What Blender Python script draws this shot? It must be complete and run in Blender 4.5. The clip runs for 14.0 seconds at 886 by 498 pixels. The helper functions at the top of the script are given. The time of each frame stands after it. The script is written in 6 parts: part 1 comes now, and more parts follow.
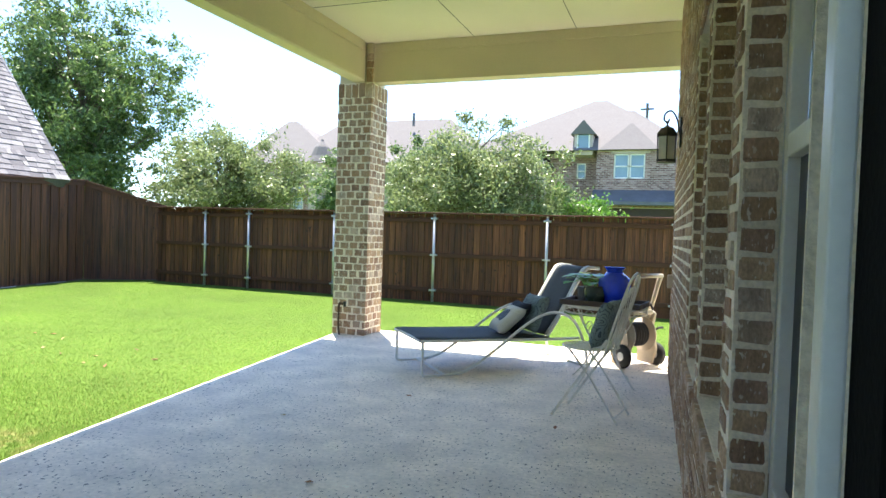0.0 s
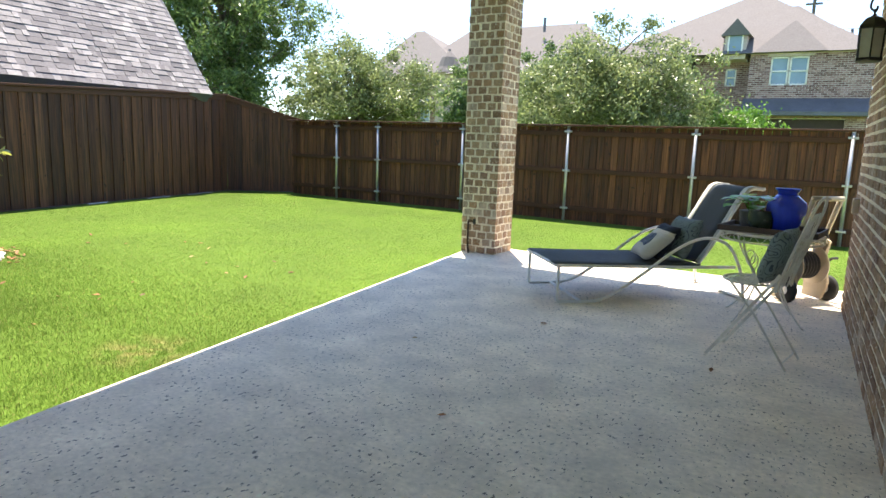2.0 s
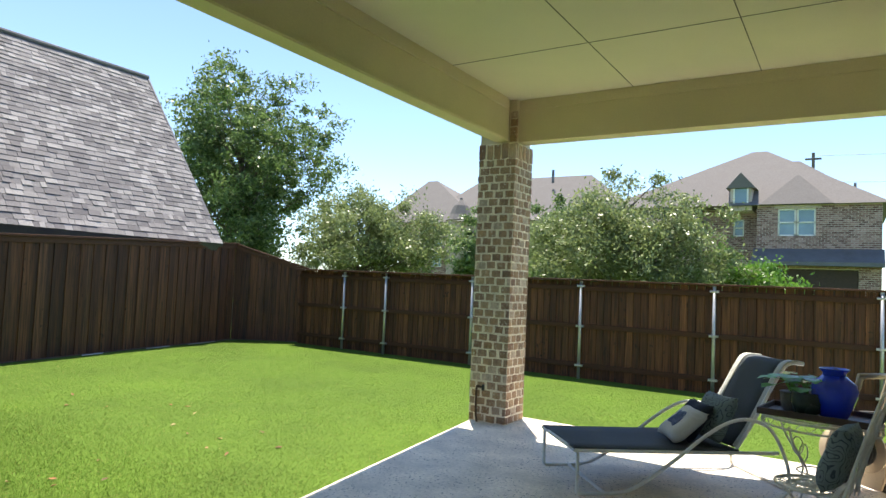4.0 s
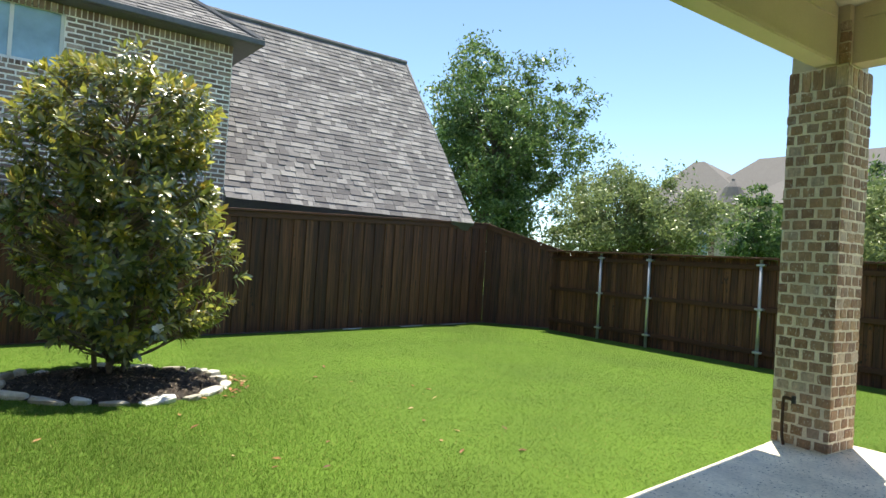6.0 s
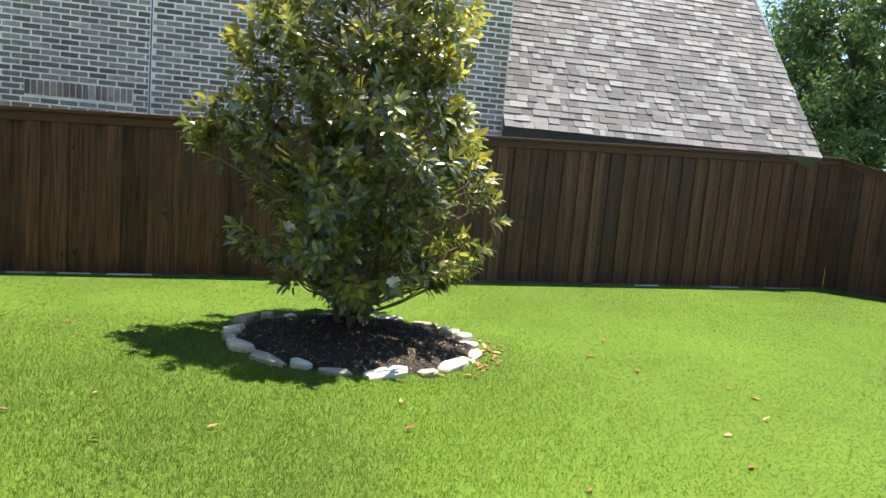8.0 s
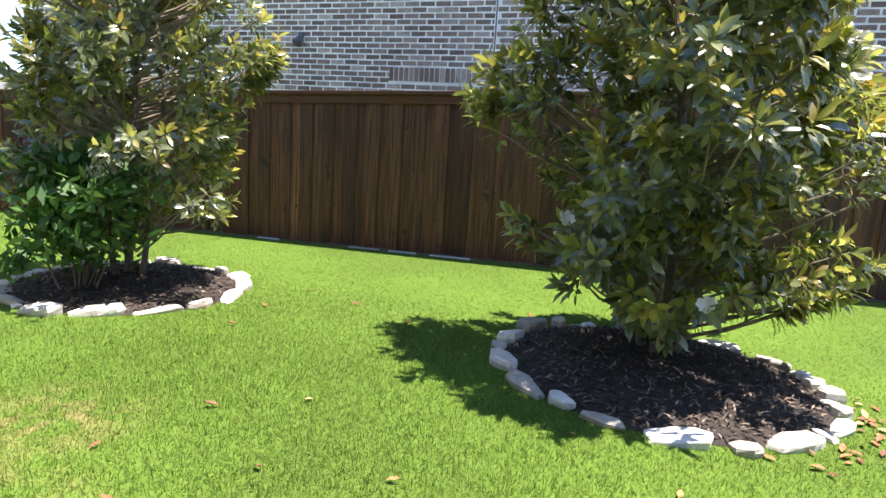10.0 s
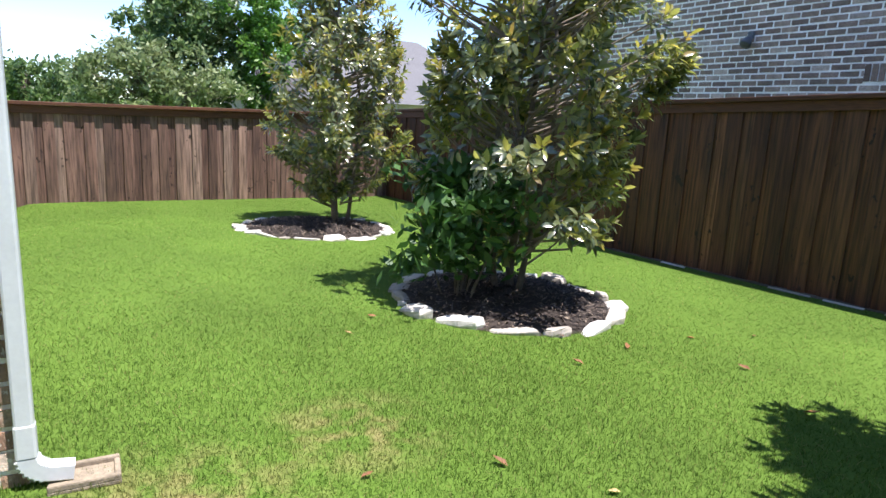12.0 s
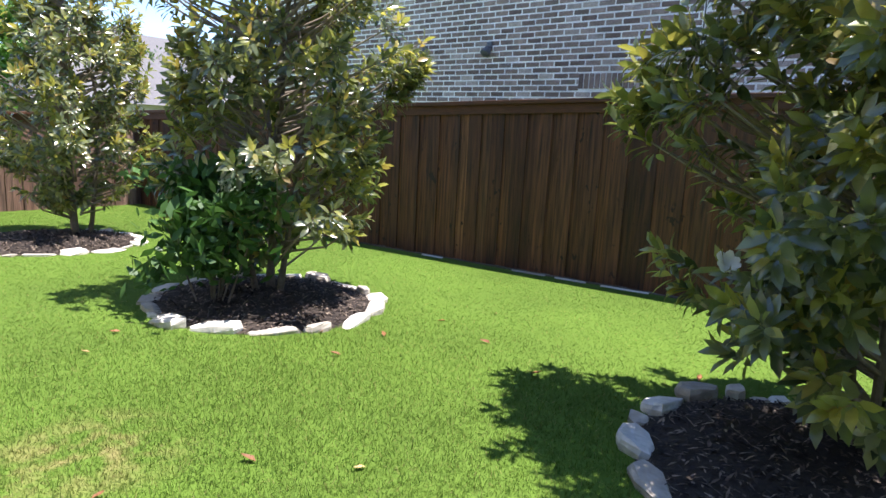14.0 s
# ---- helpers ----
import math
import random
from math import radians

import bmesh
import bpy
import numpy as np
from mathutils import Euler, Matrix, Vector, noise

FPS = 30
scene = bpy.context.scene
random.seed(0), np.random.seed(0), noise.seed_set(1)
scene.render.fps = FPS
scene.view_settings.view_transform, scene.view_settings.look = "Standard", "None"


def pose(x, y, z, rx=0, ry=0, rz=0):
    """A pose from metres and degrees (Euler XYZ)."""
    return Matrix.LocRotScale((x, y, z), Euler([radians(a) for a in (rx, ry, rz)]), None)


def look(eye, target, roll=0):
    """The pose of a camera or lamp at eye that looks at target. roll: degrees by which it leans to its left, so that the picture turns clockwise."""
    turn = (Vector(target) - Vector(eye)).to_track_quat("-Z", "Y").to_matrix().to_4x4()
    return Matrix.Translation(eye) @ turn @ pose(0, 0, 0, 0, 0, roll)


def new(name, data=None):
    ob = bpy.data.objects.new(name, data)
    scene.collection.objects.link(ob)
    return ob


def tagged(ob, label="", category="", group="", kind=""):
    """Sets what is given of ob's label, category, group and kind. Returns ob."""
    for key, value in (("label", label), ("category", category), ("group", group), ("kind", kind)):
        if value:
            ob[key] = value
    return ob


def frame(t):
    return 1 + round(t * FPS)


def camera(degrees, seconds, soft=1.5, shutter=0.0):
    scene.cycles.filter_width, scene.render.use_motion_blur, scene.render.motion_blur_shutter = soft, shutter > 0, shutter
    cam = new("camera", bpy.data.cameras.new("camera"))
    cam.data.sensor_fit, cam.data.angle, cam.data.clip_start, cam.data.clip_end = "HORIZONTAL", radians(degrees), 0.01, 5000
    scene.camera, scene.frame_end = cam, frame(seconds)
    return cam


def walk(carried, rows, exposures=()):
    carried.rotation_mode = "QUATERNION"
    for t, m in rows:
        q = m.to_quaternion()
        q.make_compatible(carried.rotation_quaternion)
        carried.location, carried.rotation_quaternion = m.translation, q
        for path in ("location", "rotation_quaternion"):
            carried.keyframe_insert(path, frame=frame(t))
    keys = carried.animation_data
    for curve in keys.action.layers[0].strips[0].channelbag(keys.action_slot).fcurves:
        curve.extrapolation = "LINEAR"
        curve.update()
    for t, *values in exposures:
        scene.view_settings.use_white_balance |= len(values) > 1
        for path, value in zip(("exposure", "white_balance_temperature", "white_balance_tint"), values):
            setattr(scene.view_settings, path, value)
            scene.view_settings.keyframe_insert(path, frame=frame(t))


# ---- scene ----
cam = camera(69.1, 14.0)

PATH = [
    (0, (1.588, -0.681, 1.481), (0.898, 1.195, 1.428), 1.9),
    (0.5, (1.564, -0.65, 1.46), (0.644, 1.118, 1.291), 2.2),
    (1, (1.51, -0.558, 1.427), (0.523, 1.159, 1.154), 2.1),
    (1.5, (1.415, -0.444, 1.475), (0.407, 1.252, 1.148), 2.0),
    (2, (1.32, -0.339, 1.491), (0.305, 1.351, 1.159), 2.0),
    (2.5, (1.21, -0.169, 1.556), (0.189, 1.527, 1.275), 2.0),
    (3, (1.138, -0.045, 1.704), (0.116, 1.668, 1.561), 2.0),
    (3.2, (1.127, -0.014, 1.771), (0.113, 1.708, 1.708), 2.0),
    (5.3, (0.776, 0.661, 1.547), (-0.587, 2.113, 1.734), 3.4),
    (5.5, (0.621, 0.796, 1.535), (-0.826, 2.17, 1.676), 3.4),
    (6, (0.184, 1.109, 1.525), (-1.449, 2.264, 1.555), 3.6),
    (6.5, (-0.218, 1.397, 1.53), (-1.984, 2.335, 1.461), 3.7),
    (7, (-0.673, 1.631, 1.528), (-2.527, 2.37, 1.392), 3.7),
    (7.2, (-0.882, 1.697, 1.541), (-2.76, 2.366, 1.38), 4.0),
    (9.3, (-2.45, 2.609, 1.537), (-4.389, 2.246, 1.211), 3.7),
    (9.4, (-2.515, 2.621, 1.531), (-4.441, 2.201, 1.195), 3.5),
    (9.5, (-2.578, 2.618, 1.524), (-4.49, 2.143, 1.183), 3.7),
    (10, (-2.914, 2.599, 1.526), (-4.714, 1.809, 1.156), 3.6),
    (10.5, (-3.252, 2.588, 1.512), (-4.86, 1.465, 1.123), 3.5),
    (11, (-3.505, 2.561, 1.512), (-4.857, 1.143, 1.11), 3.2),
    (11.5, (-3.714, 2.504, 1.538), (-4.806, 0.88, 1.13), 3.0),
    (12, (-3.813, 2.496, 1.552), (-4.705, 0.753, 1.142), 2.9),
    (12.5, (-3.814, 2.504, 1.546), (-4.608, 0.714, 1.14), 2.8),
    (13, (-3.829, 2.562, 1.548), (-4.666, 0.79, 1.148), 2.8),
    (13.5, (-3.876, 2.636, 1.544), (-4.924, 0.978, 1.156), 2.7),
    (14, (-3.92, 2.721, 1.543), (-5.344, 1.365, 1.175), 2.9),
]
EXPOSURES = [(0.0, 2.2, 6500, 11), (0.5, 2.05, 7000, 13), (1.5, 2.0, 7000, 13), (3.0, 1.7, 6900, 12), (5.3, 1.2, 6850, 5), (7.2, 1.42, 7200, 3), (9.5, 1.85, 6750, 16), (11.0, 1.85, 6400, 17), (12.5, 1.22, 6000, 17), (13.5, 1.3, 6100, 17), (14.0, 1.6, 6250, 18)]
walk(cam, [(t, look(eye, target, roll)) for t, eye, target, roll in PATH], EXPOSURES)

# ---- light ----
SUN = Vector((-0.17, 0.24, 1.0)).normalized()
world = bpy.data.worlds.new("sky")
scene.world = world
world.use_nodes = True
wt = world.node_tree
sky = wt.nodes.new("ShaderNodeTexSky")
sky.sky_type = "NISHITA"
sky.sun_disc = False
sky.sun_elevation = math.asin(SUN.z)
sky.sun_rotation = math.atan2(SUN.x, SUN.y)
sky.air_density, sky.dust_density, sky.ozone_density = 0.9, 0.0, 2.6
sky.altitude = 1800.0
wt.nodes["Background"].inputs["Strength"].default_value = 0.125
wt.links.new(sky.outputs["Color"], wt.nodes["Background"].inputs["Color"])
sun = new("sun", bpy.data.lights.new("sun", "SUN"))
sun.data.energy, sun.data.angle, sun.data.color = 4.15, radians(0.53), (1.0, 0.94, 0.85)
sun.matrix_world = look(SUN * 50, (0, 0, 0))


# ---- geometry helpers ----
def mesh_of(name, verts, faces, material, smooth=False):
    me = bpy.data.meshes.new(name)
    me.from_pydata([tuple(v) for v in verts], [], faces)
    me.materials.append(material)
    if smooth:
        me.polygons.foreach_set("use_smooth", [True] * len(me.polygons))
    me.update()
    return me


def fast_mesh(name, verts, tris, material):
    """A large triangle mesh from arrays."""
    me = bpy.data.meshes.new(name)
    n, k = len(verts), len(tris)
    me.vertices.add(n)
    me.vertices.foreach_set("co", np.asarray(verts, np.float32).ravel())
    me.loops.add(k * 3)
    me.loops.foreach_set("vertex_index", np.asarray(tris, np.int32).ravel())
    me.polygons.add(k)
    me.polygons.foreach_set("loop_start", np.arange(0, k * 3, 3, dtype=np.int32))
    me.materials.append(material)
    me.update(calc_edges=True)
    return me


def thing(name, m, label, category, group="", kind=""):
    ob = new(name)
    ob.empty_display_size = 0.1
    ob.matrix_world = m
    return tagged(ob, label, category, group, kind)


def part(name, bm, material, parent=None, label="", smooth=False, m=None):
    me = bpy.data.meshes.new(name)
    bmesh.ops.recalc_face_normals(bm, faces=bm.faces)
    if smooth:
        for f in bm.faces:
            f.smooth = True
    bm.to_mesh(me)
    bm.free()
    me.materials.append(material)
    ob = new(name, me)
    if parent:
        ob.parent = parent
    if m is not None:
        ob.matrix_basis = m
    return tagged(ob, label)


def solid(name, bm, material, label, category, kind="", m=None, smooth=False, group=""):
    ob = part(name, bm, material, None, "", smooth, m)
    return tagged(ob, label, category, group, kind)


def box(bm, x0, x1, y0, y1, z0, z1, bevel=0.0, m=None):
    vs = [bm.verts.new((x, y, z)) for x in (x0, x1) for y in (y0, y1) for z in (z0, z1)]
    fs = [bm.faces.new([vs[i] for i in q]) for q in ((0, 1, 3, 2), (4, 6, 7, 5), (0, 4, 5, 1), (2, 3, 7, 6), (0, 2, 6, 4), (1, 5, 7, 3))]
    if bevel:
        es = list({e for f in fs for e in f.edges})
        out = bmesh.ops.bevel(bm, geom=es, offset=bevel, segments=2, affect="EDGES", profile=0.5)
        vs = list({v for f in out["faces"] for v in f.verts} | {v for v in vs if v.is_valid})
    if m is not None:
        bmesh.ops.transform(bm, matrix=m, verts=[v for v in vs if v.is_valid])
    return bm


def one_box(x0, x1, y0, y1, z0, z1, bevel=0.0, m=None):
    return box(bmesh.new(), x0, x1, y0, y1, z0, z1, bevel, m)


def prism(bm, outline, z0, z1):
    lo = [bm.verts.new((x, y, z0)) for x, y in outline]
    hi = [bm.verts.new((x, y, z1)) for x, y in outline]
    n = len(outline)
    bm.faces.new(lo[::-1])
    bm.faces.new(hi)
    for i in range(n):
        bm.faces.new((lo[i], lo[(i + 1) % n], hi[(i + 1) % n], hi[i]))
    return bm


def tube(bm, pts, r, seg=8, r_end=None, closed=False):
    """A round bar along a line of points, tapering from r to r_end."""
    pts = [Vector(p) for p in pts]
    n = len(pts)
    r_end = r if r_end is None else r_end
    rings, side = [], None
    for i, p in enumerate(pts):
        a = pts[(i - 1) % n] if closed or i else p
        b = pts[(i + 1) % n] if closed or i < n - 1 else p
        d = (b - a).normalized()
        if side is None:
            side = d.cross(Vector((0, 0, 1)))
            if side.length < 0.1:
                side = d.cross(Vector((1, 0, 0)))
        side = (side - d * side.dot(d)).normalized()
        up = d.cross(side)
        rr = r + (r_end - r) * i / max(1, n - 1)
        rings.append([bm.verts.new(p + (side * math.cos(2 * math.pi * k / seg) + up * math.sin(2 * math.pi * k / seg)) * rr) for k in range(seg)])
    for i in range(n if closed else n - 1):
        q, w = rings[i], rings[(i + 1) % n]
        for k in range(seg):
            bm.faces.new((q[k], q[(k + 1) % seg], w[(k + 1) % seg], w[k]))
    if not closed:
        bm.faces.new(rings[0][::-1])
        bm.faces.new(rings[-1])
    return bm


def one_tube(pts, r, seg=8, r_end=None, closed=False):
    return tube(bmesh.new(), pts, r, seg, r_end, closed)


def lathe(profile, seg=24, bm=None, at=(0, 0, 0), ribs=0, depth=0.0):
    bm = bm or bmesh.new()
    rings = []
    for r, z in profile:
        row = []
        for k in range(seg):
            a = 2 * math.pi * k / seg
            q = r * (1 + depth * math.cos(ribs * a)) if ribs else r
            row.append(bm.verts.new((at[0] + q * math.cos(a), at[1] + q * math.sin(a), at[2] + z)))
        rings.append(row)
    for q, w in zip(rings, rings[1:]):
        for k in range(seg):
            bm.faces.new((q[k], q[(k + 1) % seg], w[(k + 1) % seg], w[k]))
    bm.faces.new(rings[0][::-1])
    bm.faces.new(rings[-1])
    return bm


def curve_pts(keys, n=10):
    """A smooth line through the keys."""
    k = [Vector(p) for p in keys]
    k = [2 * k[0] - k[1]] + k + [2 * k[-1] - k[-2]]
    out = []
    for i in range(1, len(k) - 2):
        p0, p1, p2, p3 = k[i - 1:i + 3]
        for j in range(n):
            t = j / n
            out.append(0.5 * (2 * p1 + (p2 - p0) * t + (2 * p0 - 5 * p1 + 4 * p2 - p3) * t * t + (3 * p1 - p0 - 3 * p2 + p3) * t ** 3))
    return out + [k[-2]]


def frame_on(origin, along, z=0.0):
    """A pose whose x runs along, z up, and whose y is the side to the left of along."""
    u = Vector((along[0], along[1], 0)).normalized()
    w = Vector((0, 0, 1))
    v = w.cross(u)
    return Matrix(((u.x, v.x, 0, origin[0]), (u.y, v.y, 0, origin[1]), (0, 0, 1, z), (0, 0, 0, 1)))


# ---- materials ----
def ramp_node(nt, stops, factor):
    r = nt.nodes.new("ShaderNodeValToRGB")
    while len(r.color_ramp.elements) < len(stops):
        r.color_ramp.elements.new(0.5)
    for e, (p, c) in zip(r.color_ramp.elements, stops):
        e.position, e.color = p, (*c, 1)
    nt.links.new(factor, r.inputs["Fac"])
    return r.outputs["Color"]


def noise_node(nt, co, scale, detail=4.0, stretch=None, rough=0.55):
    if stretch:
        mp = nt.nodes.new("ShaderNodeMapping")
        mp.inputs["Scale"].default_value = stretch
        nt.links.new(co, mp.inputs["Vector"])
        co = mp.outputs["Vector"]
    n = nt.nodes.new("ShaderNodeTexNoise")
    n.inputs["Scale"].default_value, n.inputs["Detail"].default_value, n.inputs["Roughness"].default_value = scale, detail, rough
    nt.links.new(co, n.inputs["Vector"])
    return n.outputs["Fac"]


def mixed(nt, a, b, fac, mode="MIX"):
    m = nt.nodes.new("ShaderNodeMix")
    m.data_type, m.blend_type = "RGBA", mode
    for value, i in ((a, 6), (b, 7)):
        if isinstance(value, tuple):
            m.inputs[i].default_value = (*value, 1)
        else:
            nt.links.new(value, m.inputs[i])
    if isinstance(fac, float):
        m.inputs[0].default_value = fac
    else:
        nt.links.new(fac, m.inputs[0])
    return m.outputs[2]


def scaled(nt, value, low, high, out_low, out_high):
    r = nt.nodes.new("ShaderNodeMapRange")
    for i, v in enumerate((low, high, out_low, out_high)):
        r.inputs[i + 1].default_value = v
    nt.links.new(value, r.inputs[0])
    return r.outputs[0]


def surface(name, base, rough=0.7, metal=0.0, grain=40.0, grain_amount=0.25, blotch=2.0, blotch_amount=0.25, bump=0.3, bump_size=None,
            vary="", vary_stops=None, stretch=None, world_space=False, spec=0.5, translucent=0.0, pits=None, shift=True, pit_colour=(0.09, 0.085, 0.08), pit_where=(0.46, 0.58), patches=(), through_tint=None):
    """A surface with fine grain, larger stains and relief. vary: 'object' or 'island' draws a tint from vary_stops for each piece."""
    m = bpy.data.materials.new(name)
    m.use_nodes = True
    nt = m.node_tree
    bsdf = nt.nodes["Principled BSDF"]
    if world_space:
        co = nt.nodes.new("ShaderNodeNewGeometry").outputs["Position"]
    else:
        co = nt.nodes.new("ShaderNodeTexCoord").outputs["Object"]
    colour = base
    if vary:
        if vary == "object":
            info = nt.nodes.new("ShaderNodeObjectInfo").outputs["Random"]
        else:
            info = nt.nodes.new("ShaderNodeNewGeometry").outputs["Random Per Island"]
        colour = ramp_node(nt, vary_stops, info)
        add = nt.nodes.new("ShaderNodeVectorMath")
        add.operation = "MULTIPLY_ADD"
        nt.links.new(info, add.inputs[0])
        add.inputs[1].default_value = (37.0, 53.0, 71.0)
        nt.links.new(co, add.inputs[2])
        co = add.outputs[0] if shift else co
    fine = noise_node(nt, co, grain, 5.0, stretch)
    coarse = noise_node(nt, co, blotch, 4.0, stretch)
    g = nt.nodes.new("ShaderNodeMath")
    g.operation = "MULTIPLY"
    nt.links.new(scaled(nt, fine, 0.25, 0.75, 1 - grain_amount, 1 + grain_amount), g.inputs[0])
    nt.links.new(scaled(nt, coarse, 0.25, 0.75, 1 - blotch_amount, 1 + blotch_amount), g.inputs[1])
    grey = nt.nodes.new("ShaderNodeCombineXYZ")
    for i in range(3):
        nt.links.new(g.outputs[0], grey.inputs[i])
    colour = mixed(nt, colour, grey.outputs[0], 1.0, "MULTIPLY")
    height = fine
    if pits:
        hole = scaled(nt, noise_node(nt, co, pits * 2.4, 2.0, (1.0, 0.6, 1.0)), 0.62, 0.66, 0.0, 1.0)
        where = scaled(nt, noise_node(nt, co, 3.0, 3.0), pit_where[0], pit_where[1], 0.0, 0.9)
        both = nt.nodes.new("ShaderNodeMath")
        both.operation = "MULTIPLY"
        nt.links.new(hole, both.inputs[0])
        nt.links.new(where, both.inputs[1])
        colour = mixed(nt, colour, pit_colour, both.outputs[0])
    for px, py, radius in patches:
        d = nt.nodes.new("ShaderNodeVectorMath")
        d.operation = "DISTANCE"
        nt.links.new(co, d.inputs[0])
        d.inputs[1].default_value = (px, py, 0.0)
        near = scaled(nt, d.outputs["Value"], radius * 0.2, radius, 0.85, 0.0)
        patchy = scaled(nt, noise_node(nt, co, 7.0, 5.0), 0.42, 0.60, 0.0, 1.0)
        k = nt.nodes.new("ShaderNodeMath")
        k.operation = "MULTIPLY"
        nt.links.new(near, k.inputs[0])
        nt.links.new(patchy, k.inputs[1])
        colour = mixed(nt, colour, (0.27, 0.225, 0.095), k.outputs[0])
    nt.links.new(colour, bsdf.inputs["Base Color"])
    nt.links.new(scaled(nt, coarse, 0.3, 0.7, max(0.03, rough - 0.08), min(1.0, rough + 0.08)), bsdf.inputs["Roughness"])
    bsdf.inputs["Metallic"].default_value = metal
    bsdf.inputs["Specular IOR Level"].default_value = spec
    if bump:
        b = nt.nodes.new("ShaderNodeBump")
        b.inputs["Strength"].default_value, b.inputs["Distance"].default_value = bump, 0.01
        h = noise_node(nt, co, bump_size, 4.0, stretch) if bump_size else height
        nt.links.new(h, b.inputs["Height"])
        nt.links.new(b.outputs["Normal"], bsdf.inputs["Normal"])
    if translucent:
        t = nt.nodes.new("ShaderNodeBsdfTranslucent")
        nt.links.new(mixed(nt, colour, through_tint, 1.0, "MULTIPLY") if through_tint else colour, t.inputs["Color"])
        mx = nt.nodes.new("ShaderNodeMixShader")
        mx.inputs[0].default_value = translucent
        nt.links.new(bsdf.outputs[0], mx.inputs[1])
        nt.links.new(t.outputs[0], mx.inputs[2])
        nt.links.new(mx.outputs[0], nt.nodes["Material Output"].inputs["Surface"])
    return m


def glass(name, tint, rough=0.02):
    m = bpy.data.materials.new(name)
    m.use_nodes = True
    b = m.node_tree.nodes["Principled BSDF"]
    b.inputs["Base Color"].default_value = (*tint, 1)
    b.inputs["Roughness"].default_value = rough
    b.inputs["Transmission Weight"].default_value = 1.0
    b.inputs["IOR"].default_value = 1.45
    return m


TAN = [(0.0, (0.34, 0.20, 0.115)), (0.25, (0.48, 0.33, 0.21)), (0.45, (0.25, 0.145, 0.095)), (0.65, (0.42, 0.27, 0.17)), (0.82, (0.30, 0.19, 0.135)), (1.0, (0.62, 0.50, 0.39))]
GREY = [(0.0, (0.17, 0.112, 0.085)), (0.35, (0.29, 0.198, 0.150)), (0.6, (0.40, 0.285, 0.222)), (0.8, (0.19, 0.132, 0.100)), (1.0, (0.56, 0.44, 0.36))]
PINK = [(0.0, (0.14, 0.070, 0.060)), (0.5, (0.25, 0.140, 0.122)), (1.0, (0.42, 0.27, 0.24))]
STAIN = [(0.0, (0.060, 0.021, 0.009)), (0.35, (0.094, 0.034, 0.014)), (0.7, (0.125, 0.048, 0.020)), (0.88, (0.068, 0.024, 0.011)), (1.0, (0.165, 0.069, 0.032))]
RED = [(0.0, (0.070, 0.025, 0.010)), (0.5, (0.108, 0.040, 0.016)), (1.0, (0.160, 0.064, 0.026))]
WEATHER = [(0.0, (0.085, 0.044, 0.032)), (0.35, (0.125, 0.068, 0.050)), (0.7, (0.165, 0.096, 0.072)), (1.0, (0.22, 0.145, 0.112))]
SHINGLE = [(0.0, (0.115, 0.108, 0.115)), (0.4, (0.17, 0.16, 0.165)), (0.75, (0.22, 0.208, 0.21)), (1.0, (0.30, 0.285, 0.285))]

mat_brick = surface("tan brick", TAN[1][1], 0.88, grain=60, grain_amount=0.35, blotch=9, blotch_amount=0.35, bump=0.6, vary="object", vary_stops=TAN, pits=15.0, pit_colour=(0.74, 0.67, 0.57), pit_where=(0.34, 0.50))
mat_brick_i = surface("tan brick joined", TAN[1][1], 0.88, grain=60, grain_amount=0.35, blotch=9, blotch_amount=0.35, bump=0.6, vary="island", vary_stops=TAN, pits=15.0, pit_colour=(0.74, 0.67, 0.57), pit_where=(0.34, 0.50))
mat_mortar = surface("cream mortar", (0.88, 0.79, 0.65), 0.95, grain=70, grain_amount=0.2, blotch=3, bump=0.7)
mat_grey = surface("grey brick", GREY[1][1], 0.9, grain=50, grain_amount=0.3, blotch=8, blotch_amount=0.3, bump=0.4, vary="object", vary_stops=GREY)
mat_grey_i = surface("grey brick joined", GREY[1][1], 0.9, grain=50, grain_amount=0.3, blotch=8, blotch_amount=0.3, bump=0.4, vary="island", vary_stops=GREY)
mat_mortar_w = surface("white mortar", (0.93, 0.88, 0.80), 0.95, grain=60, grain_amount=0.15, blotch=2, bump=0.5)
mat_pink_i = surface("pink brick joined", PINK[1][1], 0.9, grain=30, blotch=4, bump=0.3, vary="island", vary_stops=PINK)
mat_stain = surface("dark stained cedar", STAIN[1][1], 0.72, grain=15, grain_amount=0.85, blotch=2.2, blotch_amount=0.5, bump=0.5, vary="object", vary_stops=STAIN, stretch=(3.0, 3.0, 0.22), pits=8.0, pit_colour=(0.018, 0.009, 0.006), pit_where=(0.52, 0.6))
mat_red = surface("red brown cedar", RED[1][1], 0.72, grain=15, grain_amount=0.85, blotch=2.2, blotch_amount=0.5, bump=0.5, vary="object", vary_stops=RED, stretch=(3.0, 3.0, 0.22), pits=8.0, pit_colour=(0.018, 0.009, 0.006), pit_where=(0.52, 0.6))
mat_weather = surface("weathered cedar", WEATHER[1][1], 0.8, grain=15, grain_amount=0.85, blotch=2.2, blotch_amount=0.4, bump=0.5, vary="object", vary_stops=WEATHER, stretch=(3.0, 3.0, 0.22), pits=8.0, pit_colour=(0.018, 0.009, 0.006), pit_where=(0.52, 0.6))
mat_rail = surface("cedar rail", STAIN[1][1], 0.72, grain=26, grain_amount=0.4, blotch=2, bump=0.4, stretch=(0.35, 3.0, 3.0))
mat_steel = surface("galvanised steel", (0.55, 0.56, 0.57), 0.42, metal=0.7, grain=30, grain_amount=0.12, blotch=3, blotch_amount=0.15, bump=0.1)
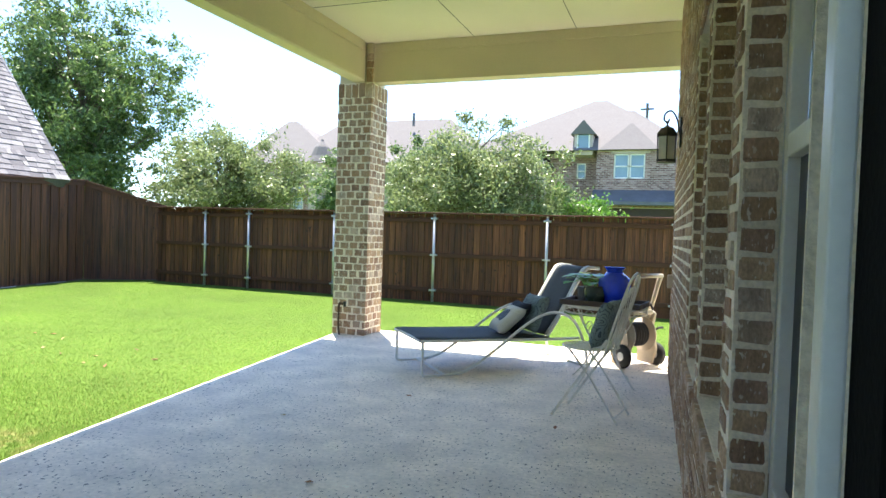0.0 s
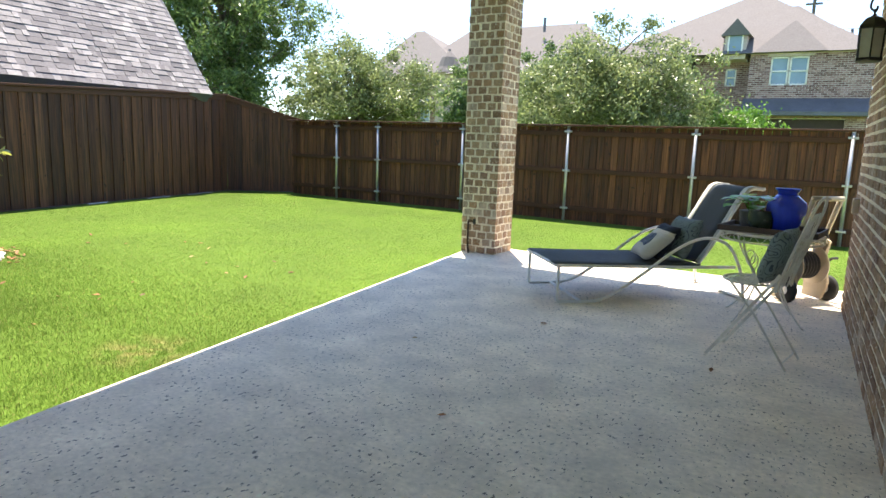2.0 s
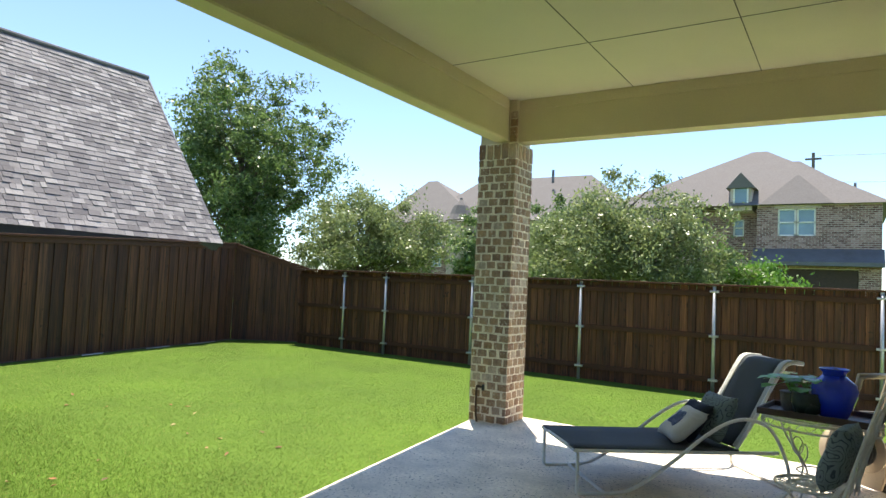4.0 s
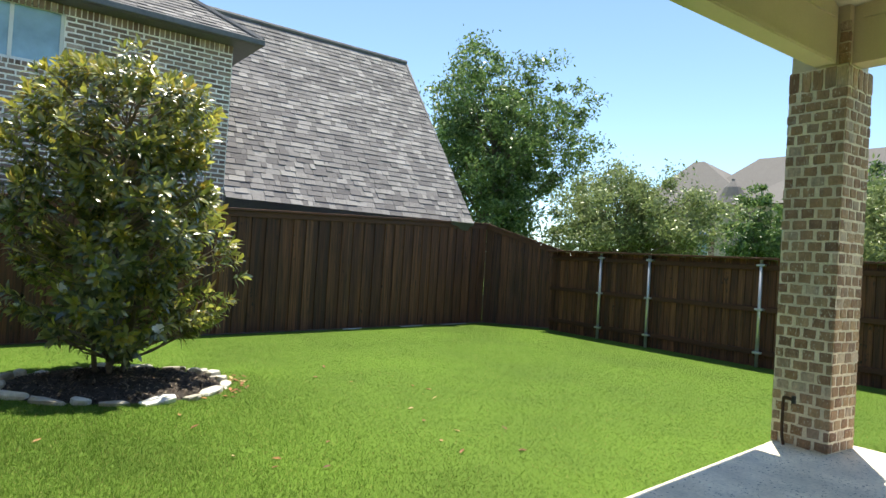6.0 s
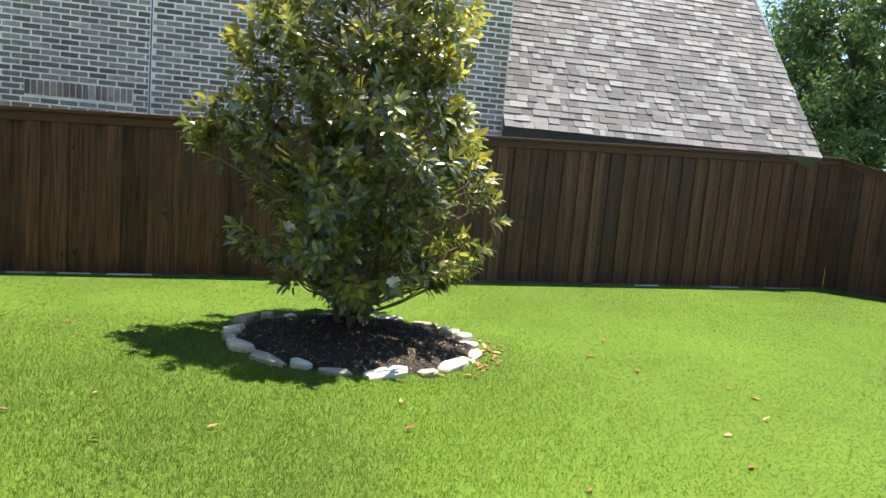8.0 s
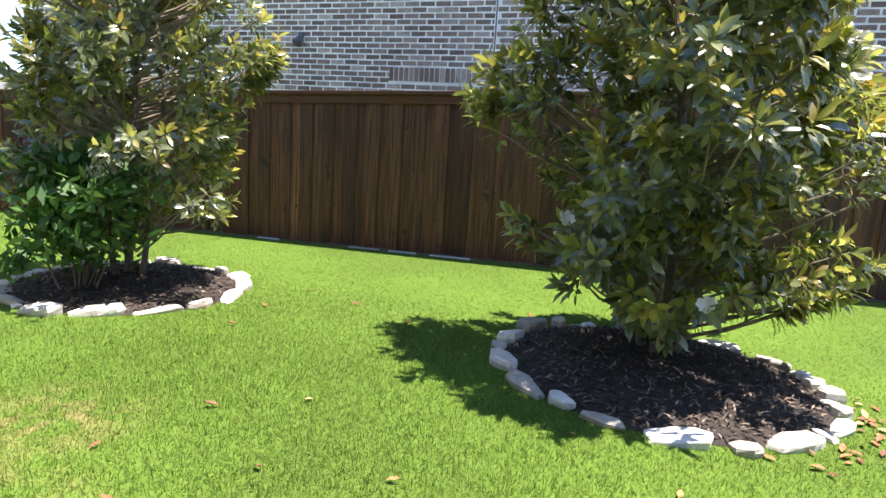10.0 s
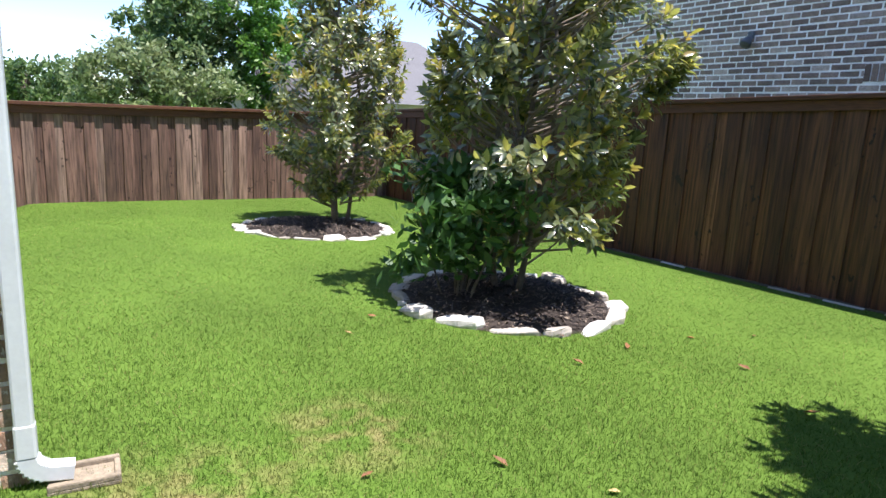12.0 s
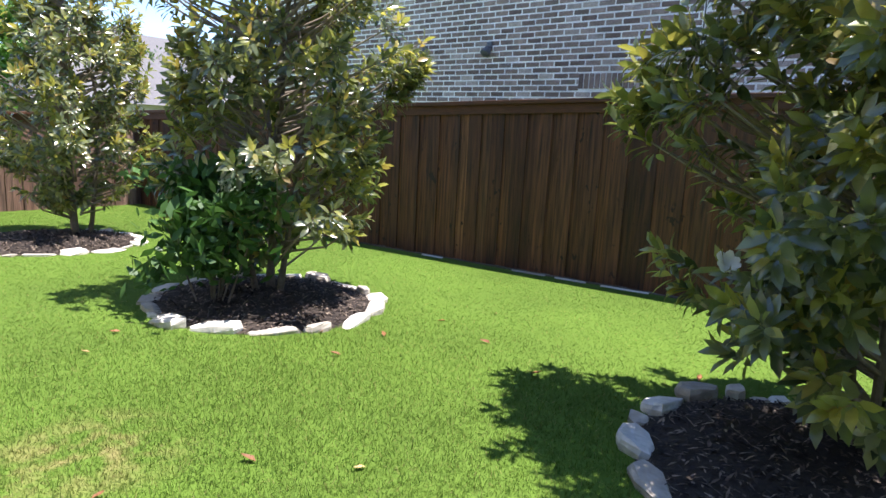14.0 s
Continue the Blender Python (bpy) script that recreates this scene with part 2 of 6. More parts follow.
mat_shingle = surface("grey shingle", SHINGLE[1][1], 0.95, grain=120, grain_amount=0.3, blotch=3, blotch_amount=0.15, bump=0.5, vary="object", vary_stops=SHINGLE)
mat_shingle_i = surface("grey shingle joined", SHINGLE[1][1], 0.95, grain=120, grain_amount=0.3, blotch=3, blotch_amount=0.15, bump=0.5, vary="island", vary_stops=SHINGLE)
mat_roof_far = surface("brown roof shingle", (0.145, 0.134, 0.130), 0.95, grain=14, grain_amount=0.2, blotch=1.0, blotch_amount=0.12, bump=0.3)
mat_beige = surface("beige paint", (0.68, 0.585, 0.41), 0.6, grain=60, grain_amount=0.05, blotch=1.2, blotch_amount=0.07, bump=0.08)
mat_ceiling = surface("cream ceiling paint", (0.76, 0.70, 0.55), 0.7, grain=80, grain_amount=0.05, blotch=0.8, blotch_amount=0.06, bump=0.08)
mat_white = surface("white vinyl", (0.78, 0.78, 0.74), 0.4, grain=60, grain_amount=0.04, blotch=2, blotch_amount=0.06, bump=0.05)
mat_spout = surface("light grey painted metal", (0.66, 0.69, 0.68), 0.45, grain=50, grain_amount=0.05, blotch=2.5, blotch_amount=0.1, bump=0.05)
mat_slate = surface("grey painted metal", (0.12, 0.12, 0.13), 0.5, grain=30, blotch=2, bump=0.1)
mat_black = surface("black metal", (0.012, 0.012, 0.013), 0.45, grain=40, grain_amount=0.2, blotch=3, bump=0.1)
mat_concrete = surface("patio concrete", (0.85, 0.755, 0.625), 0.62, grain=30, grain_amount=0.16, blotch=2.6, blotch_amount=0.22, bump=0.8, bump_size=22.0, world_space=True, pits=19.0, pit_where=(0.36, 0.52))
mat_stone = surface("pale limestone", (0.62, 0.59, 0.53), 0.85, grain=25, grain_amount=0.18, blotch=5, blotch_amount=0.2, bump=0.8, vary="object", vary_stops=[(0.0, (0.33, 0.29, 0.24)), (0.3, (0.48, 0.44, 0.38)), (0.65, (0.60, 0.57, 0.51)), (1.0, (0.70, 0.68, 0.63))])
mat_mulch = surface("dark mulch chips", (0.03, 0.022, 0.017), 0.9, grain=40, grain_amount=0.4, blotch=6, blotch_amount=0.4, bump=0.5, vary="island", vary_stops=[(0.0, (0.012, 0.009, 0.008)), (0.55, (0.045, 0.033, 0.027)), (0.8, (0.13, 0.098, 0.078)), (1.0, (0.30, 0.24, 0.18))])
mat_soil = surface("dark soil", (0.035, 0.026, 0.020), 0.95, grain=30, grain_amount=0.5, blotch=4, blotch_amount=0.4, bump=1.0)
GRASS = [(0.0, (0.060, 0.122, 0.018)), (0.35, (0.102, 0.184, 0.028)), (0.7, (0.142, 0.236, 0.040)), (0.90, (0.21, 0.285, 0.068)), (1.0, (0.38, 0.33, 0.15))]
DRY_SPOTS = [(-3.95, 0.30, 0.65), (-4.75, -0.15, 0.5), (-2.65, 2.3, 0.4)]
mat_blade = surface("grass blades", GRASS[1][1], 0.7, grain=3, grain_amount=0.12, blotch=0.55, blotch_amount=0.22, bump=0, vary="island", vary_stops=GRASS, translucent=0.6, spec=0.10, world_space=True, shift=False, patches=DRY_SPOTS)
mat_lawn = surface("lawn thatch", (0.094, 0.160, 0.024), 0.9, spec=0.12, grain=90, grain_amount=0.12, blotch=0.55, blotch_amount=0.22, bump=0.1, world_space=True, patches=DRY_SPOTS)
mat_bark = surface("grey bark", (0.14, 0.115, 0.09), 0.9, grain=30, grain_amount=0.35, blotch=5, blotch_amount=0.3, bump=0.8)


# ---- the lawn and the land ----
RINGS = [(-7.28, 2.30, 0.99, 1.06), (-6.72, -1.97, 0.92, 0.92), (-6.05, -5.42, 0.93, 0.77)]


def lift(x, y):
    """Height of the lawn: it climbs a little towards the house corner in the side yard."""
    f = np.clip((4.0 - y) / 3.5, 0, 1) * np.clip((np.where(y < -0.2, -2.2, -2.75) - x) / 0.6, 0, 1)
    return -0.03 + 0.030 * np.clip(0.5 * (x + 8.6 + np.sqrt((x + 8.6) ** 2 + 1.5)), 0, 5.6) * f * f * (3 - 2 * f)


def patio_edge(y):
    return -2.215 - 0.1365 * (y - 1.81)


def on_lawn(x, y):
    ok = (x > -10.02 - 0.205 * y) & (y < 12.16) & (y > -7.35 + 0.25 * (x + 2.69)) & (y - 11.5 < 0.80 * (x + 12.6))
    ok &= ~((x > patio_edge(y) - 0.02) & (y > 0.0) & (y < 7.94))
    ok &= ~((y < -0.12 + 0.11 * (x + 3.47)) & (x > -3.47 - 0.15 * (y + 0.12)))
    ok &= ~((x > 1.5) & (y < 7.94))
    for cx, cy, rx, ry in RINGS:
        ok &= ((x - cx) / rx) ** 2 + ((y - cy) / ry) ** 2 > 0.97
    return ok


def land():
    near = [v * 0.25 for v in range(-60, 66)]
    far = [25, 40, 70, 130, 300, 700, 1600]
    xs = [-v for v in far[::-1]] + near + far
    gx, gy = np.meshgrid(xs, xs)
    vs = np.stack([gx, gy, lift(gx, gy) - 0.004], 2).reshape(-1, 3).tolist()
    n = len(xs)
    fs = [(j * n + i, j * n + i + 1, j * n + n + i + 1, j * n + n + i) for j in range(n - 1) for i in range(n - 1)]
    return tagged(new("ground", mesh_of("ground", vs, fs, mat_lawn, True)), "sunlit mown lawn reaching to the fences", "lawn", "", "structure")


def grass():
    rng = np.random.default_rng(5)
    zones = [(-13.0, 1.6, -8.9, 12.3, 3200, 1.15), (-8.0, -2.2, -2.5, 4.5, 9500, 0.85)]
    parts = []
    for x0, x1, y0, y1, per, big in zones:
        n = int((x1 - x0) * (y1 - y0) * per)
        x, y = rng.uniform(x0, x1, n), rng.uniform(y0, y1, n)
        keep = on_lawn(x, y)
        if big < 1:
            keep &= rng.uniform(0, 1, n) < np.clip(np.minimum(np.minimum(x - x0, y1 - y), y - y0) / 2.5, 0, 1)
        parts.append((x[keep], y[keep], np.full(keep.sum(), big)))
    x, y, big = (np.concatenate(p) for p in zip(*parts))
    n = len(x)
    gx, gy = np.floor(x * 4) / 4, np.floor(y * 4) / 4
    fx, fy = (x - gx) * 4, (y - gy) * 4
    z = (lift(gx, gy) * (1 - fx) + lift(gx + 0.25, gy) * fx) * (1 - fy) + (lift(gx, gy + 0.25) * (1 - fx) + lift(gx + 0.25, gy + 0.25) * fx) * fy
    a = rng.uniform(0, 2 * np.pi, n)
    h = rng.uniform(0.006, 0.015, n) * (0.85 + 0.15 * big)
    w = rng.uniform(0.0013, 0.0025, n) * big
    lean, b = rng.uniform(0.012, 0.036, n), rng.uniform(0, 2 * np.pi, n)
    tall = (rng.uniform(0, 1, n) < 0.42) & (big < 1)
    h = np.where(tall, rng.uniform(0.015, 0.033, n), h)
    lean = np.where(tall, rng.uniform(0.003, 0.014, n), lean)
    v = np.empty((n, 3, 3), np.float32)
    v[:, 0] = np.stack([x - w * np.cos(a), y - w * np.sin(a), z - 0.004], 1)
    v[:, 1] = np.stack([x + w * np.cos(a), y + w * np.sin(a), z - 0.004], 1)
    v[:, 2] = np.stack([x + lean * np.cos(b), y + lean * np.sin(b), z + h], 1)
    me = fast_mesh("grass", v.reshape(-1, 3), np.arange(n * 3).reshape(-1, 3), mat_blade)
    return tagged(new("grass", me), "short bright green blades of a mown lawn", "grass", "", "stuff")


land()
grass()

# ---- patio ----
bm = bmesh.new()
prism(bm, [(1.9, -0.1), (1.9, 7.93), (patio_edge(7.93), 7.93), (patio_edge(0.0), 0.0), (-1.9, -0.1)], -0.16, 0.0)
bmesh.ops.bevel(bm, geom=[e for e in bm.edges if all(v.co.z > -0.01 for v in e.verts)], offset=0.012, segments=2, affect="EDGES")
patio = solid("patio", bm, mat_concrete, "worn grey brushed concrete patio slab with stains", "patio", "structure")


# ---- brickwork ----
def brick_mesh(name, material, seed, length=0.20, height=0.068, depth=0.03, rough=0.009):
    """A tumbled brick face: its front is at y = +0.006 and bulges, its edges are uneven."""
    r = random.Random(seed)
    bm = bmesh.new()
    box(bm, -length / 2, length / 2, -depth, 0.006, -height / 2, height / 2, 0.006)
    for v in bm.verts:
        if v.co.y > -depth + 0.01:
            v.co.x += r.uniform(-rough, rough)
            v.co.z += r.uniform(-rough, rough) * 0.7
            v.co.y += r.uniform(-0.002, 0.004)
    me = bpy.data.meshes.new(name)
    bm.to_mesh(me)
    bm.free()
    me.materials.append(material)
    return me


def lay_bricks(parent, m, length, z0, z1, holes, kit, material_i, pick, course=0.088, unit=0.215, joint=0.014, limit=300, seed=1):
    """Running bond on the wall frame m (x along, y out, z up): picked bricks are parts, the others one joined part."""
    r = random.Random(seed)
    rows = int((z1 - z0) / course)
    made, vs, fs = 0, [], []
    for row in range(rows):
        zc = z0 + (row + 0.5) * course
        spans = [(0.0, length)]
        for a, b, lo, hi in holes:
            if lo < zc < hi:
                spans = [p for s, e in spans for p in ((s, min(e, a)), (max(s, b), e)) if p[1] - p[0] > 0.03]
        x = -unit / 2 if row % 2 else 0.0
        while x < length:
            for s, e in spans:
                a, b = max(x, s), min(x + unit, e)
                if b - a < 0.05:
                    continue
                w = (b - a - joint) * (r.uniform(0.80, 1.0) if unit < 0.15 else 1.0)
                xc = (a + b) / 2
                if made < limit and pick(xc, zc):
                    ob = new("brick", r.choice(kit))
                    ob.parent = parent
                    ob.matrix_basis = m @ Matrix.Translation((xc + r.uniform(-0.003, 0.003), 0, zc + r.uniform(-0.003, 0.003))) @ Matrix.Diagonal((w / 0.20, 1, (course - joint) / 0.068, 1))
                    made += 1
                else:
                    h = (course - joint) / 2
                    k = len(vs)
                    p = r.uniform(0.004, 0.010)
                    q = [r.uniform(-0.004, 0.004) for _ in range(8)]
                    for i, (dx, dz) in enumerate(((-w / 2, -h), (w / 2, -h), (w / 2, h), (-w / 2, h))):
                        vs.append(m @ Vector((xc + dx, -0.01, zc + dz)))
                    for i, (dx, dz) in enumerate(((-w / 2 + 0.004, -h + 0.003), (w / 2 - 0.004, -h + 0.003), (w / 2 - 0.004, h - 0.003), (-w / 2 + 0.004, h - 0.003))):
                        vs.append(m @ Vector((xc + dx + q[i], p, zc + dz + q[i + 4])))
                    fs += [(k + 4, k + 5, k + 6, k + 7)] + [(k + i, k + (i + 1) % 4, k + 4 + (i + 1) % 4, k + 4 + i) for i in range(4)]
            x += unit
    if vs:
        ob = new("brick_field", mesh_of("brick_field", vs, fs, material_i))
        ob.parent = parent
        tagged(ob, "", "", "", "stuff")


KIT = [brick_mesh("brick", mat_brick, 10 + i) for i in range(6)]
KIT_GREY = [brick_mesh("brick", mat_grey, 30 + i, rough=0.003) for i in range(5)]

# ---- our house: the wing with the door, and the wall with windows ----
A0, A1 = Vector((-3.472, -0.12)), Vector((0.50, 0.0))
U = (A1 - A0).normalized()
N = Vector((-U.y, U.x))


def wing(s, d):
    p = A0 + U * s + N * d
    return (p.x, p.y)


WING = (A1 - A0).length
bm = bmesh.new()
prism(bm, [wing(0, 0), wing(0.12, -0.11), wing(WING - 0.13, -0.11), wing(WING - 0.13, -0.07), wing(WING, -0.07), wing(WING, 0)], -0.1, 4.10)
wall_wing = solid("wall_wing", bm, mat_mortar, "sunlit tan tumbled brick wall of the house wing", "wall", "structure")
# side of the wing
side = Vector((0.148, -0.989))
bm = bmesh.new()
prism(bm, [wing(0, 0), wing(0.12, -0.11), (A0.x + 0.12 + side.x * 7, A0.y + side.y * 7), (A0.x + side.x * 7, A0.y + side.y * 7)], -0.1, 4.10)
wall_side = solid("wall_side", bm, mat_mortar, "tan brick side wall of the house", "wall", "structure")
# above the door, and the lining of the room behind
DOOR_H = 2.45
OPENING = 1.238
D0, D1 = WING, WING + OPENING
bm = bmesh.new()
prism(bm, [wing(D0, -0.11), wing(D0, 0), wing(D1 + 0.03, 0), wing(D1 + 0.03, -0.11)], DOOR_H, 4.10)
solid("wall_lintel", bm, mat_mortar, "tan brick above the doorway", "wall", "structure")
bm = bmesh.new()
prism(bm, [wing(0.2, -0.30), wing(0.2, -0.12), wing(D0 - 0.002, -0.12), wing(D0 - 0.002, -0.30)], 0.0, 4.10)
solid("wall_inner", bm, mat_ceiling, "painted inner side of the wing wall", "wall", "structure")
# unseen wall; its opening is added to bring daylight to the door casing
bm = bmesh.new()
box(bm, -1.9, -1.4, -3.5, -3.4, 0, 4.10)
box(bm, 3.2, 3.4, -3.5, -3.4, 0, 4.10)
box(bm, -1.4, 3.2, -3.5, -3.4, 0, 0.1)
box(bm, -1.4, 3.2, -3.5, -3.4, 3.3, 4.10)
solid("wall_room_back", bm, mat_ceiling, "unseen painted room wall with an opening added to let in daylight", "wall", "structure")
bm = bmesh.new()
prism(bm, [(-1.9, -3.4), (-2.0, -3.4), (-2.0, -0.4), (-1.9, -0.4)], 0, 4.10)
solid("wall_room_side", bm, mat_ceiling, "plain painted room wall", "wall", "structure")
bm = bmesh.new()
prism(bm, [(3.4, -3.4), (3.5, -3.4), (3.5, 7.0), (3.4, 7.0)], 0, 4.10)
solid("wall_room_end", bm, mat_ceiling, "plain painted room wall", "wall", "structure")
# unseen floor, kept pale to bounce daylight onto the casing
bm = bmesh.new()
prism(bm, [(-2.0, -3.5), (3.5, -3.5), (3.5, 7.0), (1.92, 7.0), (1.92, -0.12), (-2.0, -0.42)], -0.1, -0.01)
solid("floor", bm, surface("light wood floor", (0.42, 0.32, 0.22), 0.4, grain=20, blotch=2), "light wooden floor of the room behind the door", "floor", "structure")

# the wall with three windows: x along the wall away from the door, y towards the patio
W0, W1 = Vector((1.785, 0.35)), Vector((1.518, 6.98))
MW = frame_on(W0, W1 - W0)
LW = (W1 - W0).length
WINDOWS = [(0.16, 1.03), (1.25, 2.27), (2.44, 3.25)]
SILL, HEAD = 0.74, 2.75
bm = bmesh.new()
cuts = [0.15] + [v for w in WINDOWS for v in w] + [LW]
for i in range(0, len(cuts), 2):
    box(bm, cuts[i], cuts[i + 1], -0.11, 0, -0.1, 4.10)
for a, b in WINDOWS:
    box(bm, a, b, -0.11, 0, -0.1, SILL)
    box(bm, a, b, -0.11, 0, HEAD, 4.10)
wall_windows = solid("wall_windows", bm, mat_mortar, "tan tumbled brick wall with three recessed windows", "wall", "structure", MW)
mat_pane = glass("window glass", (0.72, 0.76, 0.76))
mat_screen = surface("dark insect screen", (0.022, 0.025, 0.026), 0.35, grain=200, grain_amount=0.2, blotch=2, bump=0)
for i, (a, b) in enumerate(WINDOWS):
    win = tagged(thing("window_%d" % (i + 1), MW, "white framed sash window with dark insect screen", "window", "", "structure"))
    f = bmesh.new()
    for x0, x1, z0, z1 in ((a + 0.002, a + 0.05, SILL, HEAD), (b - 0.05, b - 0.002, SILL, HEAD), (a + 0.05, b - 0.05, SILL, SILL + 0.05), (a + 0.05, b - 0.05, HEAD - 0.05, HEAD), (a + 0.05, b - 0.05, 1.72, 1.785)):
        box(f, x0, x1, -0.19, -0.112, z0, z1, 0.004)
    part("window_frame", f, mat_white, win)
    ob = part("pane", one_box(a + 0.05, b - 0.05, -0.165, -0.160, 1.785, HEAD - 0.05), mat_pane, win)
    ob.visible_shadow = False
    part("insect_screen", one_box(a + 0.05, b - 0.05, -0.150, -0.147, SILL + 0.05, 1.72), mat_screen, win)
    s = bmesh.new()
    n = max(3, int((b - a) / 0.1))
    for k in range(n):
        x0 = a + (b - a) * k / n
        box(s, x0 + 0.006, x0 + (b - a) / n - 0.006, -0.11, 0.025, SILL - 0.085, SILL - 0.012, 0.006)
    part("window_sill", s, mat_brick_i, win, "sloping tan brick sill")

bm = bmesh.new()
prism(bm, [(W1.x, W1.y + 0.003), (W1.x + 0.11, W1.y + 0.003), (3.5, 7.35), (3.5, 7.48), (W1.x + 0.2, 7.2)], -0.1, 4.10)
solid("wall_end", bm, mat_mortar, "tan brick end wall of the house", "wall", "structure")

# door frame
door = tagged(thing("door_1", frame_on(A1, U), "open doorway with painted frame and black weather strip", "door", "", "structure"))
part("door_jamb", one_box(-0.12, 0.008, -0.26, -0.073, 0, DOOR_H, 0.004), mat_beige, door)
part("door_jamb", one_box(OPENING + 0.054, OPENING + 0.17, -0.26, -0.012, 0, DOOR_H, 0.004), mat_beige, door)
part("door_head", one_box(0.012, OPENING - 0.006, -0.26, -0.112, DOOR_H - 0.03, DOOR_H + 0.1, 0.004), mat_beige, door)
part("weather_strip", one_box(OPENING + 0.006, OPENING + 0.052, -0.115, -0.012, 0, DOOR_H - 0.03, 0.003), surface("black foam rubber", (0.005, 0.005, 0.005), 0.95, grain=90, grain_amount=0.2, blotch=4, bump=0.2, spec=0.1), door, "black rubber weather strip")
part("casing", one_box(OPENING - 0.018, OPENING + 0.005, -0.01, 0.03, 0, DOOR_H, 0.003), mat_white, door, "white painted casing")
part("sill_plate", one_box(0.012, OPENING - 0.02, -0.26, -0.03, -0.005, 0.018, 0.004), mat_steel, door)

# ---- porch roof ----
ZB, ZC = 3.52, 4.05
BX0, BX1, BY0, BY1 = -2.76, -2.57, 7.40, 7.62
bm = bmesh.new()
prism(bm, [(-2.75, -0.03), (1.85, 0.30), (1.85, 7.62), (-2.75, 7.62)], ZC, ZC + 0.05)
solid("ceiling", bm, mat_ceiling, "cream painted porch ceiling with thin panel joints", "ceiling", "structure")
mat_gap = surface("shadow joint", (0.11, 0.10, 0.075), 0.9, blotch=2)
joints = bmesh.new()
for x0, x1, y0, y1 in ((BX1, 1.55, 5.885, 5.893), (BX1, 1.6, 3.445, 3.453), (BX1, 1.65, 1.0, 1.008), (-1.045, -1.037, 0.4, 7.40), (0.28, 0.288, 0.5, 7.40)):
    box(joints, x0, x1, y0, y1, ZC - 0.003, ZC + 0.001)
solid("ceiling_joint", joints, mat_gap, "thin dark joints between ceiling panels", "joint", "structure")
beam = thing("porch_beam", Matrix.Identity(4), "beige painted porch beams carried by the brick column", "beam", "", "structure")
part("beam_side", one_box(BX0, BX1, 0.02, 7.30, ZB, ZC - 0.001, 0.006), mat_beige, beam)
part("beam_front", one_box(-2.50, 1.60, BY0, BY1, ZB, ZC - 0.001, 0.006), mat_beige, beam)
part("trim", one_box(BX1 + 0.001, BX1 + 0.022, 0.05, 7.20, ZC - 0.13, ZC - 0.002, 0.003), mat_beige, beam)
part("trim", one_box(-2.40, 1.57, BY0 - 0.022, BY0 - 0.001, ZC - 0.13, ZC - 0.002, 0.003), mat_beige, beam)
part("trim", one_box(BX1 + 0.001, BX1 + 0.014, 0.05, 7.20, ZB + 0.01, ZB + 0.05, 0.003), mat_beige, beam)
roof = thing("porch_roof", Matrix.Identity(4), "house roof over the porch", "roof", "", "structure")
# left eave is skewed so its shadow ends along the patio edge
bm = bmesh.new()
prism(bm, [(-2.53, 0.16), (3.6, 0.16), (3.6, 7.80), (-3.56, 7.80)], ZC + 0.05, ZC + 0.22)
part("soffit", bm, mat_beige, roof)
bm = bmesh.new()
for v in ((-2.53, -0.1, 4.28), (3.6, -0.1, 4.28), (3.6, 7.80, 4.28), (-3.56, 7.80, 4.28), (1.2, 3.8, 6.2), (3.6, 3.8, 6.2)):
    bm.verts.new(v)
bm.verts.ensure_lookup_table()
for f in ((0, 1, 5, 4), (1, 2, 5), (2, 3, 4, 5), (3, 0, 4), (0, 3, 2, 1)):
    bm.faces.new([bm.verts[i] for i in f])
part("roof_slope", bm, mat_roof_far, roof)
bm = bmesh.new()
prism(bm, [(A0.x - 0.12, A0.y + 0.22), (3.6, 0.155), (3.6, -4.2), (A0.x + 0.4, -4.2)], 4.06, 4.25)
part("soffit", bm, mat_beige, roof)
# rounded gutter end above the downspout
part("gutter", one_tube([wing(-0.42, 0.22) + (3.95,), wing(WING * 0.2, 0.22) + (3.95,)], 0.07, 10), mat_slate, roof)

# ---- brick column ----
CX0, CX1, CY0, CY1 = -2.985, -2.45, 7.28, 7.80
column = thing("column", pose(CX0, CY0, 0), "square tumbled brick porch column with cream mortar", "column", "", "structure")
CW, CD = CX1 - CX0, CY1 - CY0
part("core", one_box(0.012, CW - 0.012, 0.012, CD - 0.012, -0.05, 3.50), mat_mortar, column)
part("cap_block", one_box(0.05, CW - 0.03, 0.04, CD - 0.05, 3.50, ZC - 0.002, 0.005), mat_beige, column, "beige painted block")
part("cap_board", one_box(0.02, CW - 0.13, 0.02, 0.06, 3.48, 3.66, 0.004), mat_beige, column)
faces = [(Matrix.Translation((0, 0.0, 0)) @ pose(CW, 0.012, 0, 0, 0, 180), CW), (pose(CW - 0.012, CD, 0, 0, 0, -90), CD), (pose(0.012, 0, 0, 0, 0, 90), CD), (pose(0, CD - 0.012, 0), CW)]
for i, (m, w) in enumerate(faces):
    lay_bricks(column, m, w, 3.302, 3.499, [], KIT, mat_brick_i, lambda x, z: True, course=0.195, unit=0.106, joint=0.012, limit=6, seed=15 + i)
    lay_bricks(column, m, w, 0.0, 3.305, [], KIT, mat_brick_i, (lambda x, z: True) if i < 2 else (lambda x, z: False), course=0.1, unit=0.146, joint=0.021, limit=150, seed=5 + i)
lay_bricks(column, pose(CW - 0.01, 0.035, 0, 0, 0, 180), 0.10, 3.51, 3.99, [], KIT, mat_brick_i, lambda x, z: True, course=0.0985, unit=0.2, limit=10, seed=9)
pipe = thing("hose_bib", pose(CX0 + 0.14, CY0 - 0.03, 0), "rusty hose pipe standing at the brick column", "pipe")
